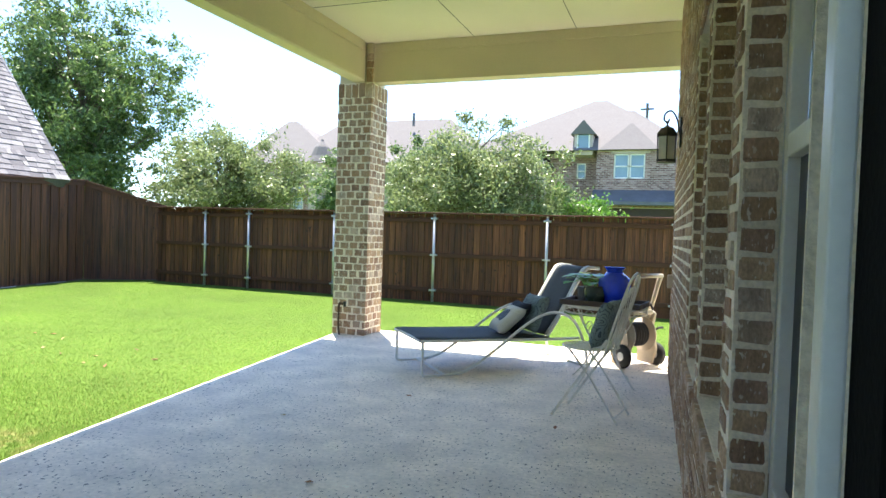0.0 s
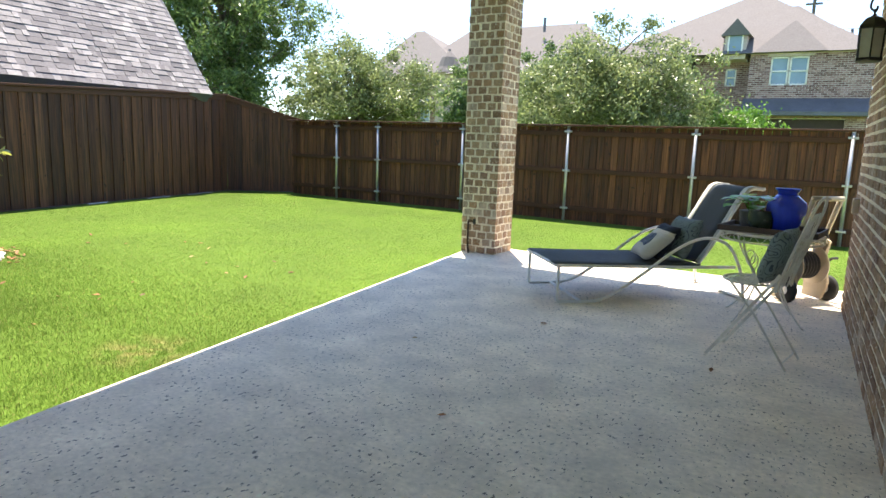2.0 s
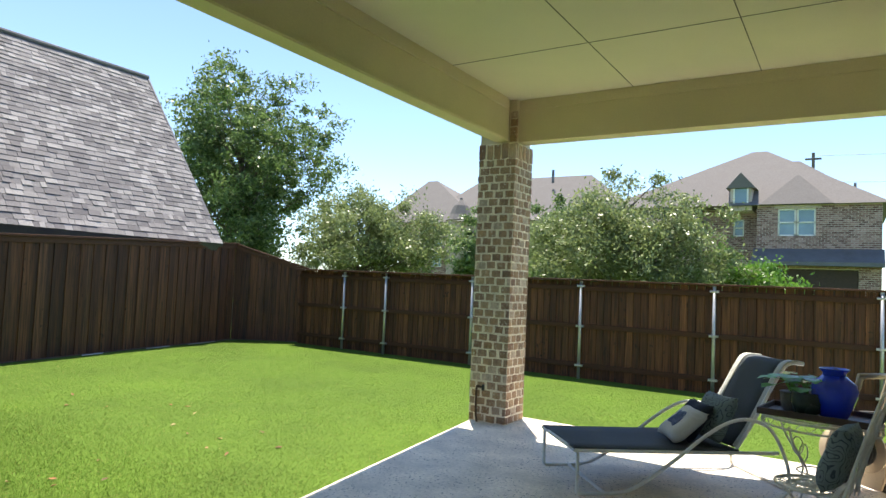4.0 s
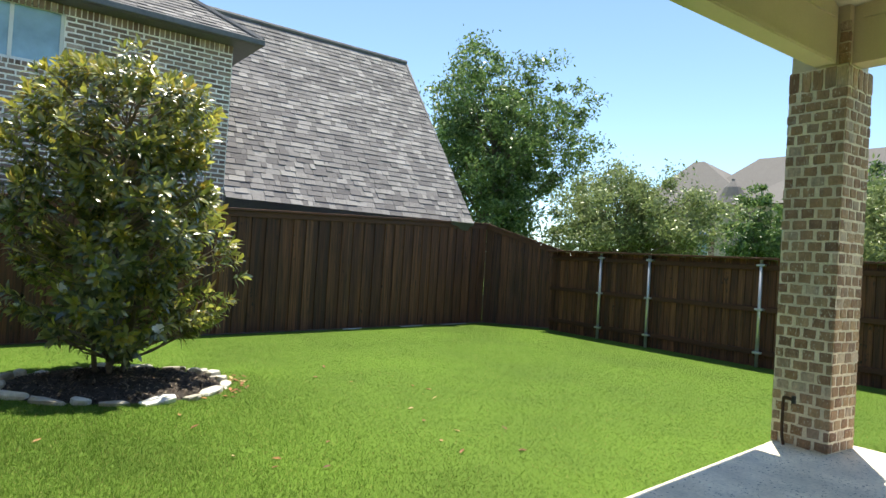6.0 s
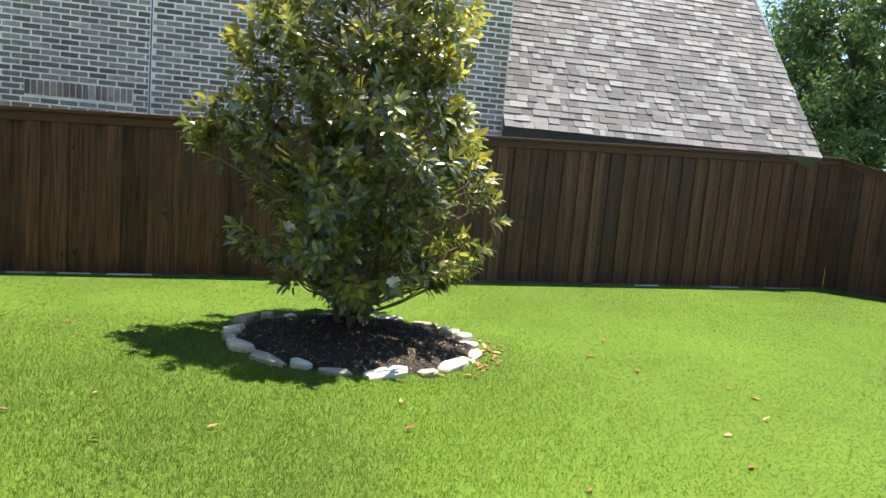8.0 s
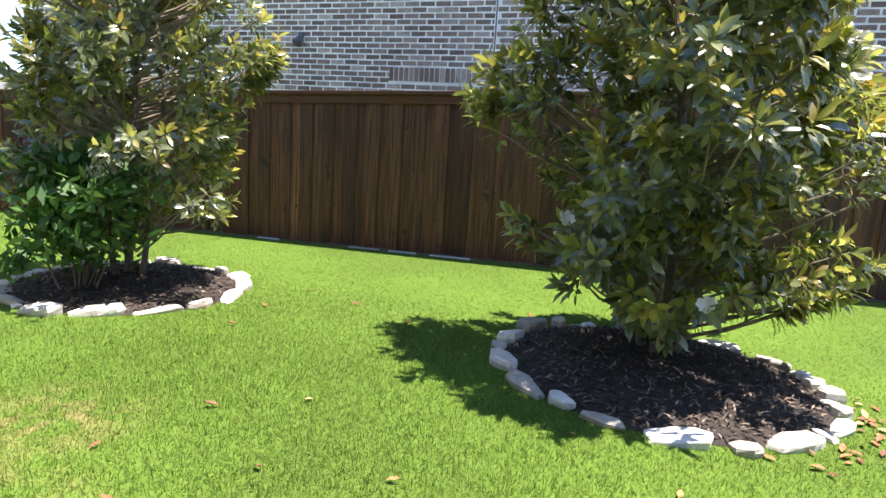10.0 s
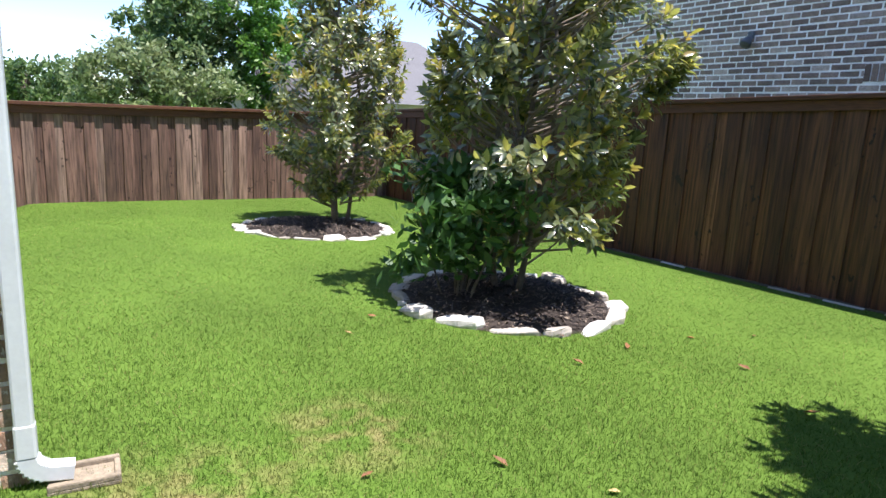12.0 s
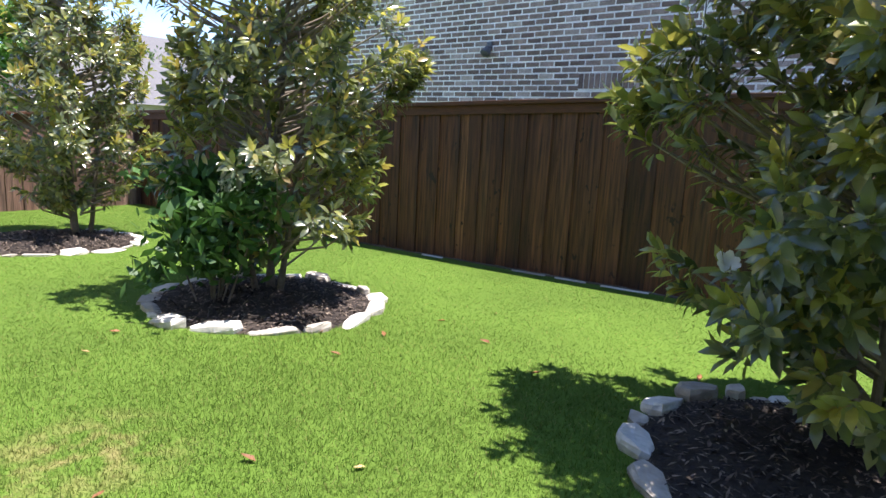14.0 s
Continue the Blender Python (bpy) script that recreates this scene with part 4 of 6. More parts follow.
fb = thing("far_house", pose(0, 46, 0), "pale stone house with brown hip roofs and a turret", "house")
mat_cream_stone = surface("pale pinkish stone", (0.40, 0.31, 0.25), 0.9, grain=6, grain_amount=0.2, blotch=1.5, blotch_amount=0.15, bump=0.4)
brick_box(fb, -33.5, -14, 1.0, 10, 0, 6.9, [(-29.9, -28.9, 3.0, 5.2)], 64)
far_window(fb, -29.9, -28.9, 1.0, 3.0, 5.2)
for x0, x1, y0, y1, z0, z1, ends in ((-36.0, -25.5, 1, 10, 6.9, 11.4, (-33.6, -32.6)), (-31.5, -13.0, 1.2, 11, 6.92, 11.3, (-28.0, -17.5)), (-25.6, -19.5, -1.2, 8, 6.7, 9.6, (-22.9, -22.2))):
    bm = bmesh.new()
    hip(bm, x0, x1, y0, y1, z0, z1, ends=ends)
    part("roof", bm, mat_roof_far, fb)
part("wall", one_box(-25.4, -19.7, -1.0, 0.99, 0, 6.69), mat_cream_stone, fb)
part("porch_roof", one_box(-31.5, -28.2, -1.4, 0.98, 4.3, 4.6, 0.05), mat_slate, fb, "dark flat porch roof")
turret = part("turret", lathe([(1.05, 0.0), (1.05, 6.7), (1.12, 6.72), (1.12, 6.86)], 12, at=(-26.35, -0.3, 0)), mat_cream_stone, fb, "round pale stone turret")
part("turret_roof", lathe([(1.28, 6.85), (0.95, 7.35), (0.62, 8.1), (0.12, 8.62), (0.1, 8.75), (0.02, 8.76)], 12, at=(-26.35, -0.3, 0)), mat_roof_far, turret, "pointed turret roof")
part("vent_pipe", one_tube([(-20.3, 4.5, 10.5), (-20.3, 4.5, 11.6)], 0.12, 8), mat_slate, fb)

mat_shingle_far = surface("pale grey roof shingle", (0.145, 0.14, 0.142), 0.95, grain=14, grain_amount=0.2, blotch=1.0, blotch_amount=0.12, bump=0.3)
sg = thing("side_house", pose(-17.0, -25.7, 0, 0, 0, 12), "distant house with a plain grey gable roof", "house")
part("wall", one_box(-6, 6, -10, 0, 0, 1.9), mat_pink_mortar, sg)
bm = bmesh.new()
hip(bm, -6, 6, -10, 0, 1.9, 5.3, 0.32)
part("roof", bm, mat_shingle_far, sg, "grey shingle roof")

pole = thing("utility_pole", pose(-1.75, 62, 0.5), "wooden utility pole with crossarm and wires", "pole")
part("post", one_tube([(0, 0, -0.8), (0, 0, 13.5)], 0.16, 8, 0.12), mat_bark, pole)
part("crossarm", one_box(-0.6, 0.6, -0.06, 0.06, 12.9, 13.05), mat_bark, pole)
for dz in (13.25, 11.0):
    part("wire", one_tube([(0 + 4.0 * k, 0, dz - 1.5 * math.sin(math.pi * k / 10) * 0.3) for k in range(11)], 0.02, 4), mat_slate, pole)
lamp = thing("street_lamp", pose(-17.9, 34.0, 0), "dark street lamp post with a lantern head", "street lamp")
part("post", one_tube([(0, 0, 0), (0, 0, 4.1)], 0.07, 8), mat_black, lamp)
part("lantern", lathe([(0.14, 4.1), (0.26, 4.6), (0.29, 4.66), (0.05, 4.95)], 8), mat_spout, lamp, "pale glass lantern head")


# ---- trees ----
def leaf_material(name, stops, rough=0.38, translucent=0.42, spec=0.5, vary="island", through_tint=None):
    return surface(name, stops[0][1], rough, grain=25, grain_amount=0.12, blotch=2.5, blotch_amount=0.15, bump=0, vary=vary, vary_stops=stops, translucent=translucent, spec=spec, through_tint=through_tint)


OAK = [(0.0, (0.065, 0.115, 0.036)), (0.5, (0.12, 0.195, 0.06)), (0.85, (0.18, 0.27, 0.085)), (1.0, (0.28, 0.36, 0.13))]
LIGHT = [(0.0, (0.115, 0.160, 0.060)), (0.5, (0.205, 0.260, 0.100)), (0.85, (0.29, 0.345, 0.145)), (1.0, (0.39, 0.43, 0.21))]
VIVID = [(0.0, (0.075, 0.17, 0.024)), (0.5, (0.12, 0.26, 0.034)), (1.0, (0.20, 0.36, 0.06))]
mat_oak, mat_light, mat_vivid = leaf_material("oak leaves", OAK), leaf_material("pale green leaves", LIGHT), leaf_material("bright green leaves", VIVID)


def leaf_cloud(rng, centres, spread, per, size):
    """Small leaves scattered round clump centres: arrays of vertices and triangles."""
    n = len(centres) * per
    c = np.repeat(centres, per, 0) + rng.normal(0, 1, (n, 3)) * np.repeat(spread, per)[:, None] * np.array([1, 1, 0.75])
    d = rng.normal(0, 1, (n, 3))
    d /= np.linalg.norm(d, axis=1)[:, None]
    e = np.cross(d, rng.normal(0, 1, (n, 3)))
    e /= np.linalg.norm(e, axis=1)[:, None]
    s = size * rng.uniform(0.6, 1.3, n)[:, None]
    v = np.stack([c - d * s, c + e * s * 0.42, c + d * s, c - e * s * 0.42], 1)
    k = np.arange(n)[:, None] * 4
    t = np.concatenate([k + np.array([0, 1, 2]), k + np.array([0, 2, 3])], 0)
    return v.reshape(-1, 3), t


def broad_tree(name, x, y, base, height, rx, ry, low, material, label, clumps=150, per=90, size=0.09, seed=1, lean=0.0, round_top=1.0):
    rng = np.random.default_rng(seed)
    r = random.Random(seed)
    ob = thing(name, pose(x, y, base), label, "tree")
    u = rng.normal(0, 1, (clumps, 3))
    u /= np.linalg.norm(u, axis=1)[:, None]
    rad = rng.uniform(0.2, 1.06, clumps) ** 0.65
    bumps = 1 + 0.22 * np.sin(3.1 * np.arctan2(u[:, 1], u[:, 0]) + seed) + 0.16 * np.sin(5.3 * u[:, 2] + 2.1 * seed + 2 * u[:, 0])
    half = (height - low) / 2
    c = u * (rad * bumps)[:, None] * np.array([rx, ry, half * round_top]) + np.array([lean, 0, low + half])
    c[:, 2] = np.clip(c[:, 2], low * 0.75, None)
    spread = rng.uniform(0.10, 0.30, clumps) * (rx / 2.5) ** 0.6
    v, t = leaf_cloud(rng, c, spread, per, size)
    crown = new("crown", fast_mesh("crown", v, t, material))
    crown.parent = ob
    bm = bmesh.new()
    tube(bm, curve_pts([(0, 0, -0.1), (0.05 * rx, 0.03, low * 0.6), (lean * 0.5, 0, low + half * 0.7), (lean, 0, low + half * 1.5)], 4), 0.05 * rx + 0.05, 8, 0.03)
    part("trunk", bm, mat_bark, ob)
    bm = bmesh.new()
    for i in range(0, clumps, 3):
        p = Vector(c[i])
        q = Vector((lean * 0.4, 0, max(low * 0.5, p.z - 0.6 * half - 0.3 * r.random())))
        tube(bm, [q, (q + p) / 2 + Vector((r.uniform(-0.1, 0.1), r.uniform(-0.1, 0.1), 0.12)), p], 0.035, 5, 0.008)
    part("limb", bm, mat_bark, ob)
    return ob


broad_tree("oak_tree", -19.9, 17.6, 0, 9.7, 3.5, 3.4, 1.4, mat_oak, "tall leafy oak tree behind the fence corner", 420, 150, 0.085, 11)
broad_tree("pear_tree", -13.0, 17.3, 0, 4.8, 2.7, 2.0, 1.1, mat_light, "light green bushy tree behind the fence", 210, 210, 0.062, 12)
broad_tree("elm_tree", -4.2, 17.0, 0, 4.25, 2.7, 2.2, 1.0, mat_light, "pale green rounded tree behind the fence", 250, 230, 0.056, 13)
broad_tree("bush_tree", -7.0, 20.5, 0, 4.6, 1.6, 1.6, 1.2, mat_oak, "darker tree seen behind the porch column", 90, 160, 0.07, 14)
broad_tree("shrub_tree", -1.3, 18.6, 0, 2.9, 1.3, 1.0, 0.9, mat_vivid, "bright green low tree behind the fence", 70, 160, 0.06, 15)
broad_tree("green_tree", -16.2, 31.0, 0, 5.7, 1.5, 1.5, 0.8, mat_oak, "green young tree across the street", 150, 130, 0.09, 16)
broad_tree("cedar_elm", -4.8, -24.0, 0, 3.4, 2.7, 2.0, 0.9, mat_light, "yellowish green tree beyond the far fence", 130, 110, 0.11, 17)
broad_tree("live_oak", -6.7, -27.5, 0, 7.2, 2.6, 2.6, 1.2, mat_oak, "dark green oak beyond the far fence", 190, 120, 0.13, 18)
broad_tree("willow_tree", -9.4, -26.0, 0, 6.8, 1.5, 1.5, 0.8, mat_vivid, "bright light green tree beyond the far fence", 120, 110, 0.12, 19)
broad_tree("far_oak", -0.6, -30.0, 0, 3.0, 2.6, 2.2, 0.8, mat_oak, "distant dark tree beyond the far fence", 80, 90, 0.13, 20)
broad_tree("side_oak", -14.0, -30.0, 0, 6.4, 3.0, 2.6, 1.0, mat_oak, "dark leafy tree behind the side fence", 140, 100, 0.13, 22)

# magnolias: long glossy leaves in whorls at the branch tips
MAG = [(0.0, (0.055, 0.085, 0.042)), (0.35, (0.125, 0.160, 0.080)), (0.65, (0.205, 0.240, 0.120)), (0.86, (0.31, 0.335, 0.165)), (0.96, (0.46, 0.45, 0.18)), (1.0, (0.30, 0.21, 0.09))]
# yellow of young leaves; the gold also paints in sunlit and backlit ones
GOLD = [(0.0, (0.20, 0.24, 0.045)), (0.5, (0.33, 0.33, 0.06)), (0.8, (0.42, 0.38, 0.07)), (1.0, (0.38, 0.27, 0.06))]
mat_mag, mat_mag_o = leaf_material("magnolia leaf joined", MAG, 0.30, 0.5, 1.0, through_tint=(1.5, 1.4, 0.6)), leaf_material("magnolia leaf", MAG, 0.30, 0.5, 1.0, vary="object", through_tint=(1.5, 1.4, 0.6))
mat_gold = leaf_material("young and sunlit magnolia leaf", GOLD, 0.32, 0.45)
for leaf_mat in (mat_mag, mat_mag_o, mat_gold):
    wax = leaf_mat.node_tree.nodes["Principled BSDF"]
    wax.inputs["Coat Weight"].default_value = 1.0
    wax.inputs["Coat Roughness"].default_value = 0.22
    wax.inputs["Coat IOR"].default_value = 1.6
mat_petal = surface("cream petal", (0.80, 0.78, 0.66), 0.5, grain=20, grain_amount=0.05, blotch=6, blotch_amount=0.08, bump=0.05, translucent=0.2)
LEAF_V = np.array([(0, 0, 0), (0.30, 0.155, 0.035), (0.30, 0, 0.0), (0.30, -0.155, 0.035), (0.68, 0.165, -0.01), (0.68, 0, -0.05), (0.68, -0.165, -0.01), (1.0, 0, -0.17)], np.float32)
LEAF_T = np.array([(0, 2, 1), (0, 3, 2), (1, 2, 5), (1, 5, 4), (2, 3, 6), (2, 6, 5), (4, 5, 7), (5, 6, 7)])
LEAF_ME = mesh_of("leaf", LEAF_V.tolist(), LEAF_T.tolist(), mat_mag_o, True)


def blossom(parent, p, seed):
    r = random.Random(seed)
    bm = bmesh.new()
    for k in range(9):
        a = k * 2.4
        up = 0.35 + 0.10 * (k % 3) + r.uniform(-0.1, 0.1)
        ca, sa = math.cos(a), math.sin(a)
        vs = []
        for s, w, h in ((0.0, 0.012, 0.0), (0.04, 0.032, 0.03 * up * 2), (0.075, 0.034, 0.06 * up * 2), (0.10, 0.012, 0.07 * up * 2)):
            for q in (-w, w):
                vs.append(bm.verts.new((s * ca - q * sa, s * sa + q * ca, h)))
        for j in range(3):
            bm.faces.new((vs[2 * j], vs[2 * j + 1], vs[2 * j + 3], vs[2 * j + 2]))
    part("blossom", bm, mat_petal, parent, "open cream white blossom", True, Matrix.Translation(p) @ pose(0, 0, 0, r.uniform(-40, 40), r.uniform(20, 60), 0) @ Matrix.Diagonal((0.58, 0.58, 0.58, 1)))


def magnolia(x, y, base, height, radius, low, label, tips=420, gold=0.1, singles=0, seed=1, fork=3, leaf=0.100, flowers=(), lean=(0, 0), profile=(), tufts=()):
    rng = np.random.default_rng(seed)
    r = random.Random(seed)
    ob = thing("magnolia_tree", pose(x, y, base), label, "tree")
    bunch = 5
    spread = lambda lo, hi, s: (np.repeat(rng.uniform(lo, hi, tips // bunch + 1), bunch)[:tips] + rng.normal(0, s, tips))
    t = np.clip(spread(0, 1, 0.025), 0, 1)
    z = low + (height - low) * t
    env = radius * np.interp(z, [p[0] for p in profile], [p[1] for p in profile])
    a = spread(0, 2 * np.pi, 0.13)
    env *= 1 + 0.04 * np.sin(2 * a + seed) + 0.06 * np.sin(3 * a + 6 * t + seed) + 0.09 * np.sin(13 * t + 4 * a)
    q = np.clip(spread(0.15, 1.0, 0.09), 0.1, 1.05) ** 0.5
    P = np.stack([env * q * np.cos(a) + lean[0] * t, env * q * np.sin(a) + lean[1] * t, z + 0.12 * (q - 0.7)], 1)
    for j, tuft in enumerate(tufts):
        k = slice(j * 16, j * 16 + 16)
        P[k] = np.array(tuft) - np.array([x, y, base]) + rng.normal(0, 0.085, (16, 3))
        a[k] = np.arctan2(P[k, 1], P[k, 0])
    out = np.stack([np.cos(a), np.sin(a), 0.35 + 0.9 * t + rng.normal(0, 0.3, tips)], 1)
    out /= np.linalg.norm(out, axis=1)[:, None]
    per = 13
    n = tips * per
    o = np.repeat(out, per, 0)
    ref = rng.normal(0, 1, (tips, 3))
    e1 = np.cross(out, ref)
    e1 /= np.linalg.norm(e1, axis=1)[:, None]
    e2 = np.cross(out, e1)
    k = np.tile(np.arange(per), tips)
    ang = k * 2.4 + rng.normal(0, 0.25, n)
    tilt = np.clip(0.40 + 0.068 * k + rng.normal(0, 0.18, n), 0.2, 1.6)
    rad = np.repeat(e1, per, 0) * np.cos(ang)[:, None] + np.repeat(e2, per, 0) * np.sin(ang)[:, None]
    d = o * np.cos(tilt)[:, None] + rad * np.sin(tilt)[:, None]
    d[:, 2] -= 0.06 + 0.058 * k
    d /= np.linalg.norm(d, axis=1)[:, None]
    w = np.cross(o, d)
    w /= np.linalg.norm(w, axis=1)[:, None] + 1e-9
    up = np.cross(d, w)
    size = leaf * rng.uniform(0.65, 1.15, n)
    pos = np.repeat(P, per, 0) - o * (0.008 * k)[:, None] + d * 0.012
    golden = np.repeat(rng.uniform(0, 1, tips) < gold * (0.3 + 1.4 * t) * (0.6 + 0.7 * q), per) & (k < 8)
    V = pos[:, None, :] + size[:, None, None] * (LEAF_V[None, :, 0:1] * d[:, None, :] + LEAF_V[None, :, 1:2] * w[:, None, :] + LEAF_V[None, :, 2:3] * up[:, None, :])
    # the leaves nearest the lawn path are separate parts
    face = (P[:, 0] * 0.9 + P[:, 1] * 0.1 > 0.45 * radius) & (P[:, 2] < low + 1.7)
    near = np.repeat(face, per) & ~golden
    idx = np.flatnonzero(near)[:singles]
    single = np.zeros(n, bool)
    single[idx] = True
    for i in idx:
        lf = new("leaf", LEAF_ME)
        lf.parent = ob
        s = float(size[i])
        lf.matrix_basis = Matrix(((d[i, 0] * s, w[i, 0] * s, up[i, 0] * s, pos[i, 0]), (d[i, 1] * s, w[i, 1] * s, up[i, 1] * s, pos[i, 1]), (d[i, 2] * s, w[i, 2] * s, up[i, 2] * s, pos[i, 2]), (0, 0, 0, 1)))
    for pick, mt, nm in ((~single & ~golden, mat_mag, "foliage"), (golden, mat_gold, "young_foliage")):
        v = V[pick].reshape(-1, 3)
        m = int(pick.sum())
        tri = (np.arange(m)[:, None, None] * 8 + LEAF_T[None]).reshape(-1, 3)
        f = new(nm, fast_mesh(nm, v, tri, mt))
        f.parent = ob
        tagged(f, "", "", "", "stuff")
    bm = bmesh.new()
    for j in range(fork):
        b = j * 2 * math.pi / fork + seed
        s = 0.05 + 0.05 * (j > 0)
        tube(bm, curve_pts([(s * math.cos(b), s * math.sin(b), -0.05), (s * 1.6 * math.cos(b), s * 1.6 * math.sin(b), low * 0.8), (s * 2.5 * math.cos(b) + lean[0] * 0.4, s * 2.5 * math.sin(b) + lean[1] * 0.4, height * 0.45), (lean[0], lean[1], height * (0.92 if j == 0 else 0.7))], 4), 0.045 if j == 0 else 0.032, 8, 0.01)
    part("trunk", bm, mat_bark, ob)
    bm = bmesh.new()
    for i in range(0, tips, 3):
        p = Vector(P[i])
        f = r.uniform(0.0, 0.3)
        q0 = Vector((p.x * 0.12, p.y * 0.12, max(0.12, p.z - (0.3 + f) * math.hypot(p.x, p.y))))
        tube(bm, [q0, q0.lerp(p, 0.55) + Vector((r.uniform(-0.05, 0.05), r.uniform(-0.05, 0.05), -0.05)), p], 0.013, 5, 0.005)
    part("branch", bm, mat_twig, ob)
    for j, f in enumerate(flowers):
        near = P[np.argmin(np.linalg.norm(P - np.array([f[0] - x, f[1] - y, f[2] - base]), axis=1))]
        blossom(ob, (near[0] + 0.02, near[1], near[2] + 0.02), seed * 10 + j)
    return ob


mat_twig = surface("pale twig bark", (0.23, 0.19, 0.15), 0.9, grain=40, grain_amount=0.3, blotch=8, blotch_amount=0.2, bump=0.4)
T1 = magnolia(-7.60, 2.27, float(lift(-7.6, 2.27)) + 0.05, 3.40, 1.14, 0.30, "broad magnolia with glossy green and golden leaves in a stone-ringed bed", 1080, 0.5, 300, 3, 4, leaf=0.135,
              profile=[(0.3, 0.5), (0.5, 0.86), (0.9, 1.0), (1.8, 1.03), (2.4, 1.0), (3.0, 0.92), (3.25, 0.78), (3.4, 0.5)], flowers=[(-7.3, 3.45, 1.52), (-6.75, 2.43, 0.48), (-7.4, 3.35, 2.15), (-7.2, 3.4, 2.0), (-6.9, 1.72, 1.0)], tufts=[(-7.38, 0.98, 1.74)])
T2 = magnolia(-6.80, -2.06, float(lift(-6.8, -2.06)) + 0.05, 3.5, 0.99, 0.42, "tall open magnolia with glossy leaves in a stone-ringed bed", 900, 0.28, 300, 4, 3, leaf=0.115, lean=(-0.12, 0.16),
              profile=[(0.4, 0.70), (0.6, 0.86), (1.0, 0.98), (1.6, 0.90), (2.0, 1.02), (2.5, 1.0), (3.0, 0.75), (3.5, 0.3)], tufts=[(-7.68, -1.35, 2.02), (-7.62, -1.42, 1.86)])
T3 = magnolia(-6.37, -5.58, float(lift(-6.32, -5.62)) + 0.05, 3.6, 0.93, 0.40, "slender magnolia with glossy leaves in a stone-ringed bed", 820, 0.32, 0, 7, 3, leaf=0.110,
              profile=[(0.4, 0.42), (0.6, 0.75), (0.9, 0.95), (2.1, 0.97), (2.5, 0.72), (3.0, 0.50), (3.6, 0.18)])
for t in (T1, T2, T3):
    tagged(t, group="magnolias on the lawn")

# leafy shrub under the second magnolia
mat_shrub = leaf_material("soft shrub leaves", [(0.0, (0.030, 0.085, 0.014)), (0.6, (0.050, 0.13, 0.022)), (1.0, (0.085, 0.18, 0.04))], 0.5, 0.25)
rng = np.random.default_rng(31)
shrub = thing("flowering_shrub", pose(-6.25, -1.98, float(lift(-6.25, -1.98))), "bright green leafy shrub with pale flower heads", "shrub")
cc = np.stack([rng.normal(0, 0.23, 80), rng.normal(0, 0.23, 80), rng.uniform(0.30, 1.10, 80)], 1)
v, t = leaf_cloud(rng, cc, np.full(80, 0.085), 24, 0.062)
f = new("foliage", fast_mesh("foliage", v, t, mat_shrub))
f.parent = shrub
tagged(f, kind="stuff")
bm = bmesh.new()
for i in range(14):
    p = cc[i * 5]
    tube(bm, curve_pts([(p[0] * 0.2, p[1] * 0.2, -0.03), (p[0] * 0.6, p[1] * 0.6, p[2] * 0.5), tuple(p)], 3), 0.009, 5, 0.004)
part("stem", bm, mat_bark, shrub)
for k in range(4):
    v, t = leaf_cloud(rng, np.array([[rng.uniform(-0.3, 0.25), rng.uniform(0, 0.3), rng.uniform(0.75, 1.1)]]), np.array([0.035]), 60, 0.025)
    f = new("flower_head", fast_mesh("flower_head", v, t, surface("pale green petals", (0.50, 0.58, 0.42), 0.6, translucent=0.2)))
    f.parent = shrub
    tagged(f, kind="stuff")


# ---- stone rings, mulch, fallen leaves ----
def stone(length, width, height, seed):
    """A split slab: an uneven many-sided outline, a flat broken top and chipped shoulders."""
    r = random.Random(seed)
    bm = bmesh.new()
    n = r.choice((6, 7, 8))
    turn = r.uniform(0, 1)
    outline = []
    for k in range(n):
        a = 2 * math.pi * (k + turn + r.uniform(-0.28, 0.28)) / n
        c, q = math.cos(a), math.sin(a)
        f = r.uniform(0.86, 1.08) / (abs(c) ** 3.2 + abs(q) ** 3.2) ** (1 / 3.2)
        outline.append((f * c * length / 2, f * q * width / 2))
    tx, ty = r.uniform(-0.12, 0.12), r.uniform(-0.2, 0.2)
    rings = []
    for f, z in ((0.97, -0.04), (1.04, height * 0.30), (0.99, height * 0.80), (0.86, height)):
        rings.append([bm.verts.new((x * f + r.uniform(-0.007, 0.007), y * f + r.uniform(-0.007, 0.007), z + (tx * x + ty * y + r.uniform(-0.005, 0.005) if z > 0 else 0))) for x, y in outline])
    for p, q in zip(rings, rings[1:]):
        for k in range(n):
            bm.faces.new((p[k], p[(k + 1) % n], q[(k + 1) % n], q[k]))
    mid = bm.verts.new((r.uniform(-0.02, 0.02), r.uniform(-0.02, 0.02), height + r.uniform(-0.002, 0.008)))
    for k in range(n):
        bm.faces.new((rings[-1][k], rings[-1][(k + 1) % n], mid))
    bm.faces.new(rings[0][::-1])
    me = bpy.data.meshes.new("edging_stone")
    bm.to_mesh(me)
    bm.free()
    me.materials.append(mat_stone)
    return me


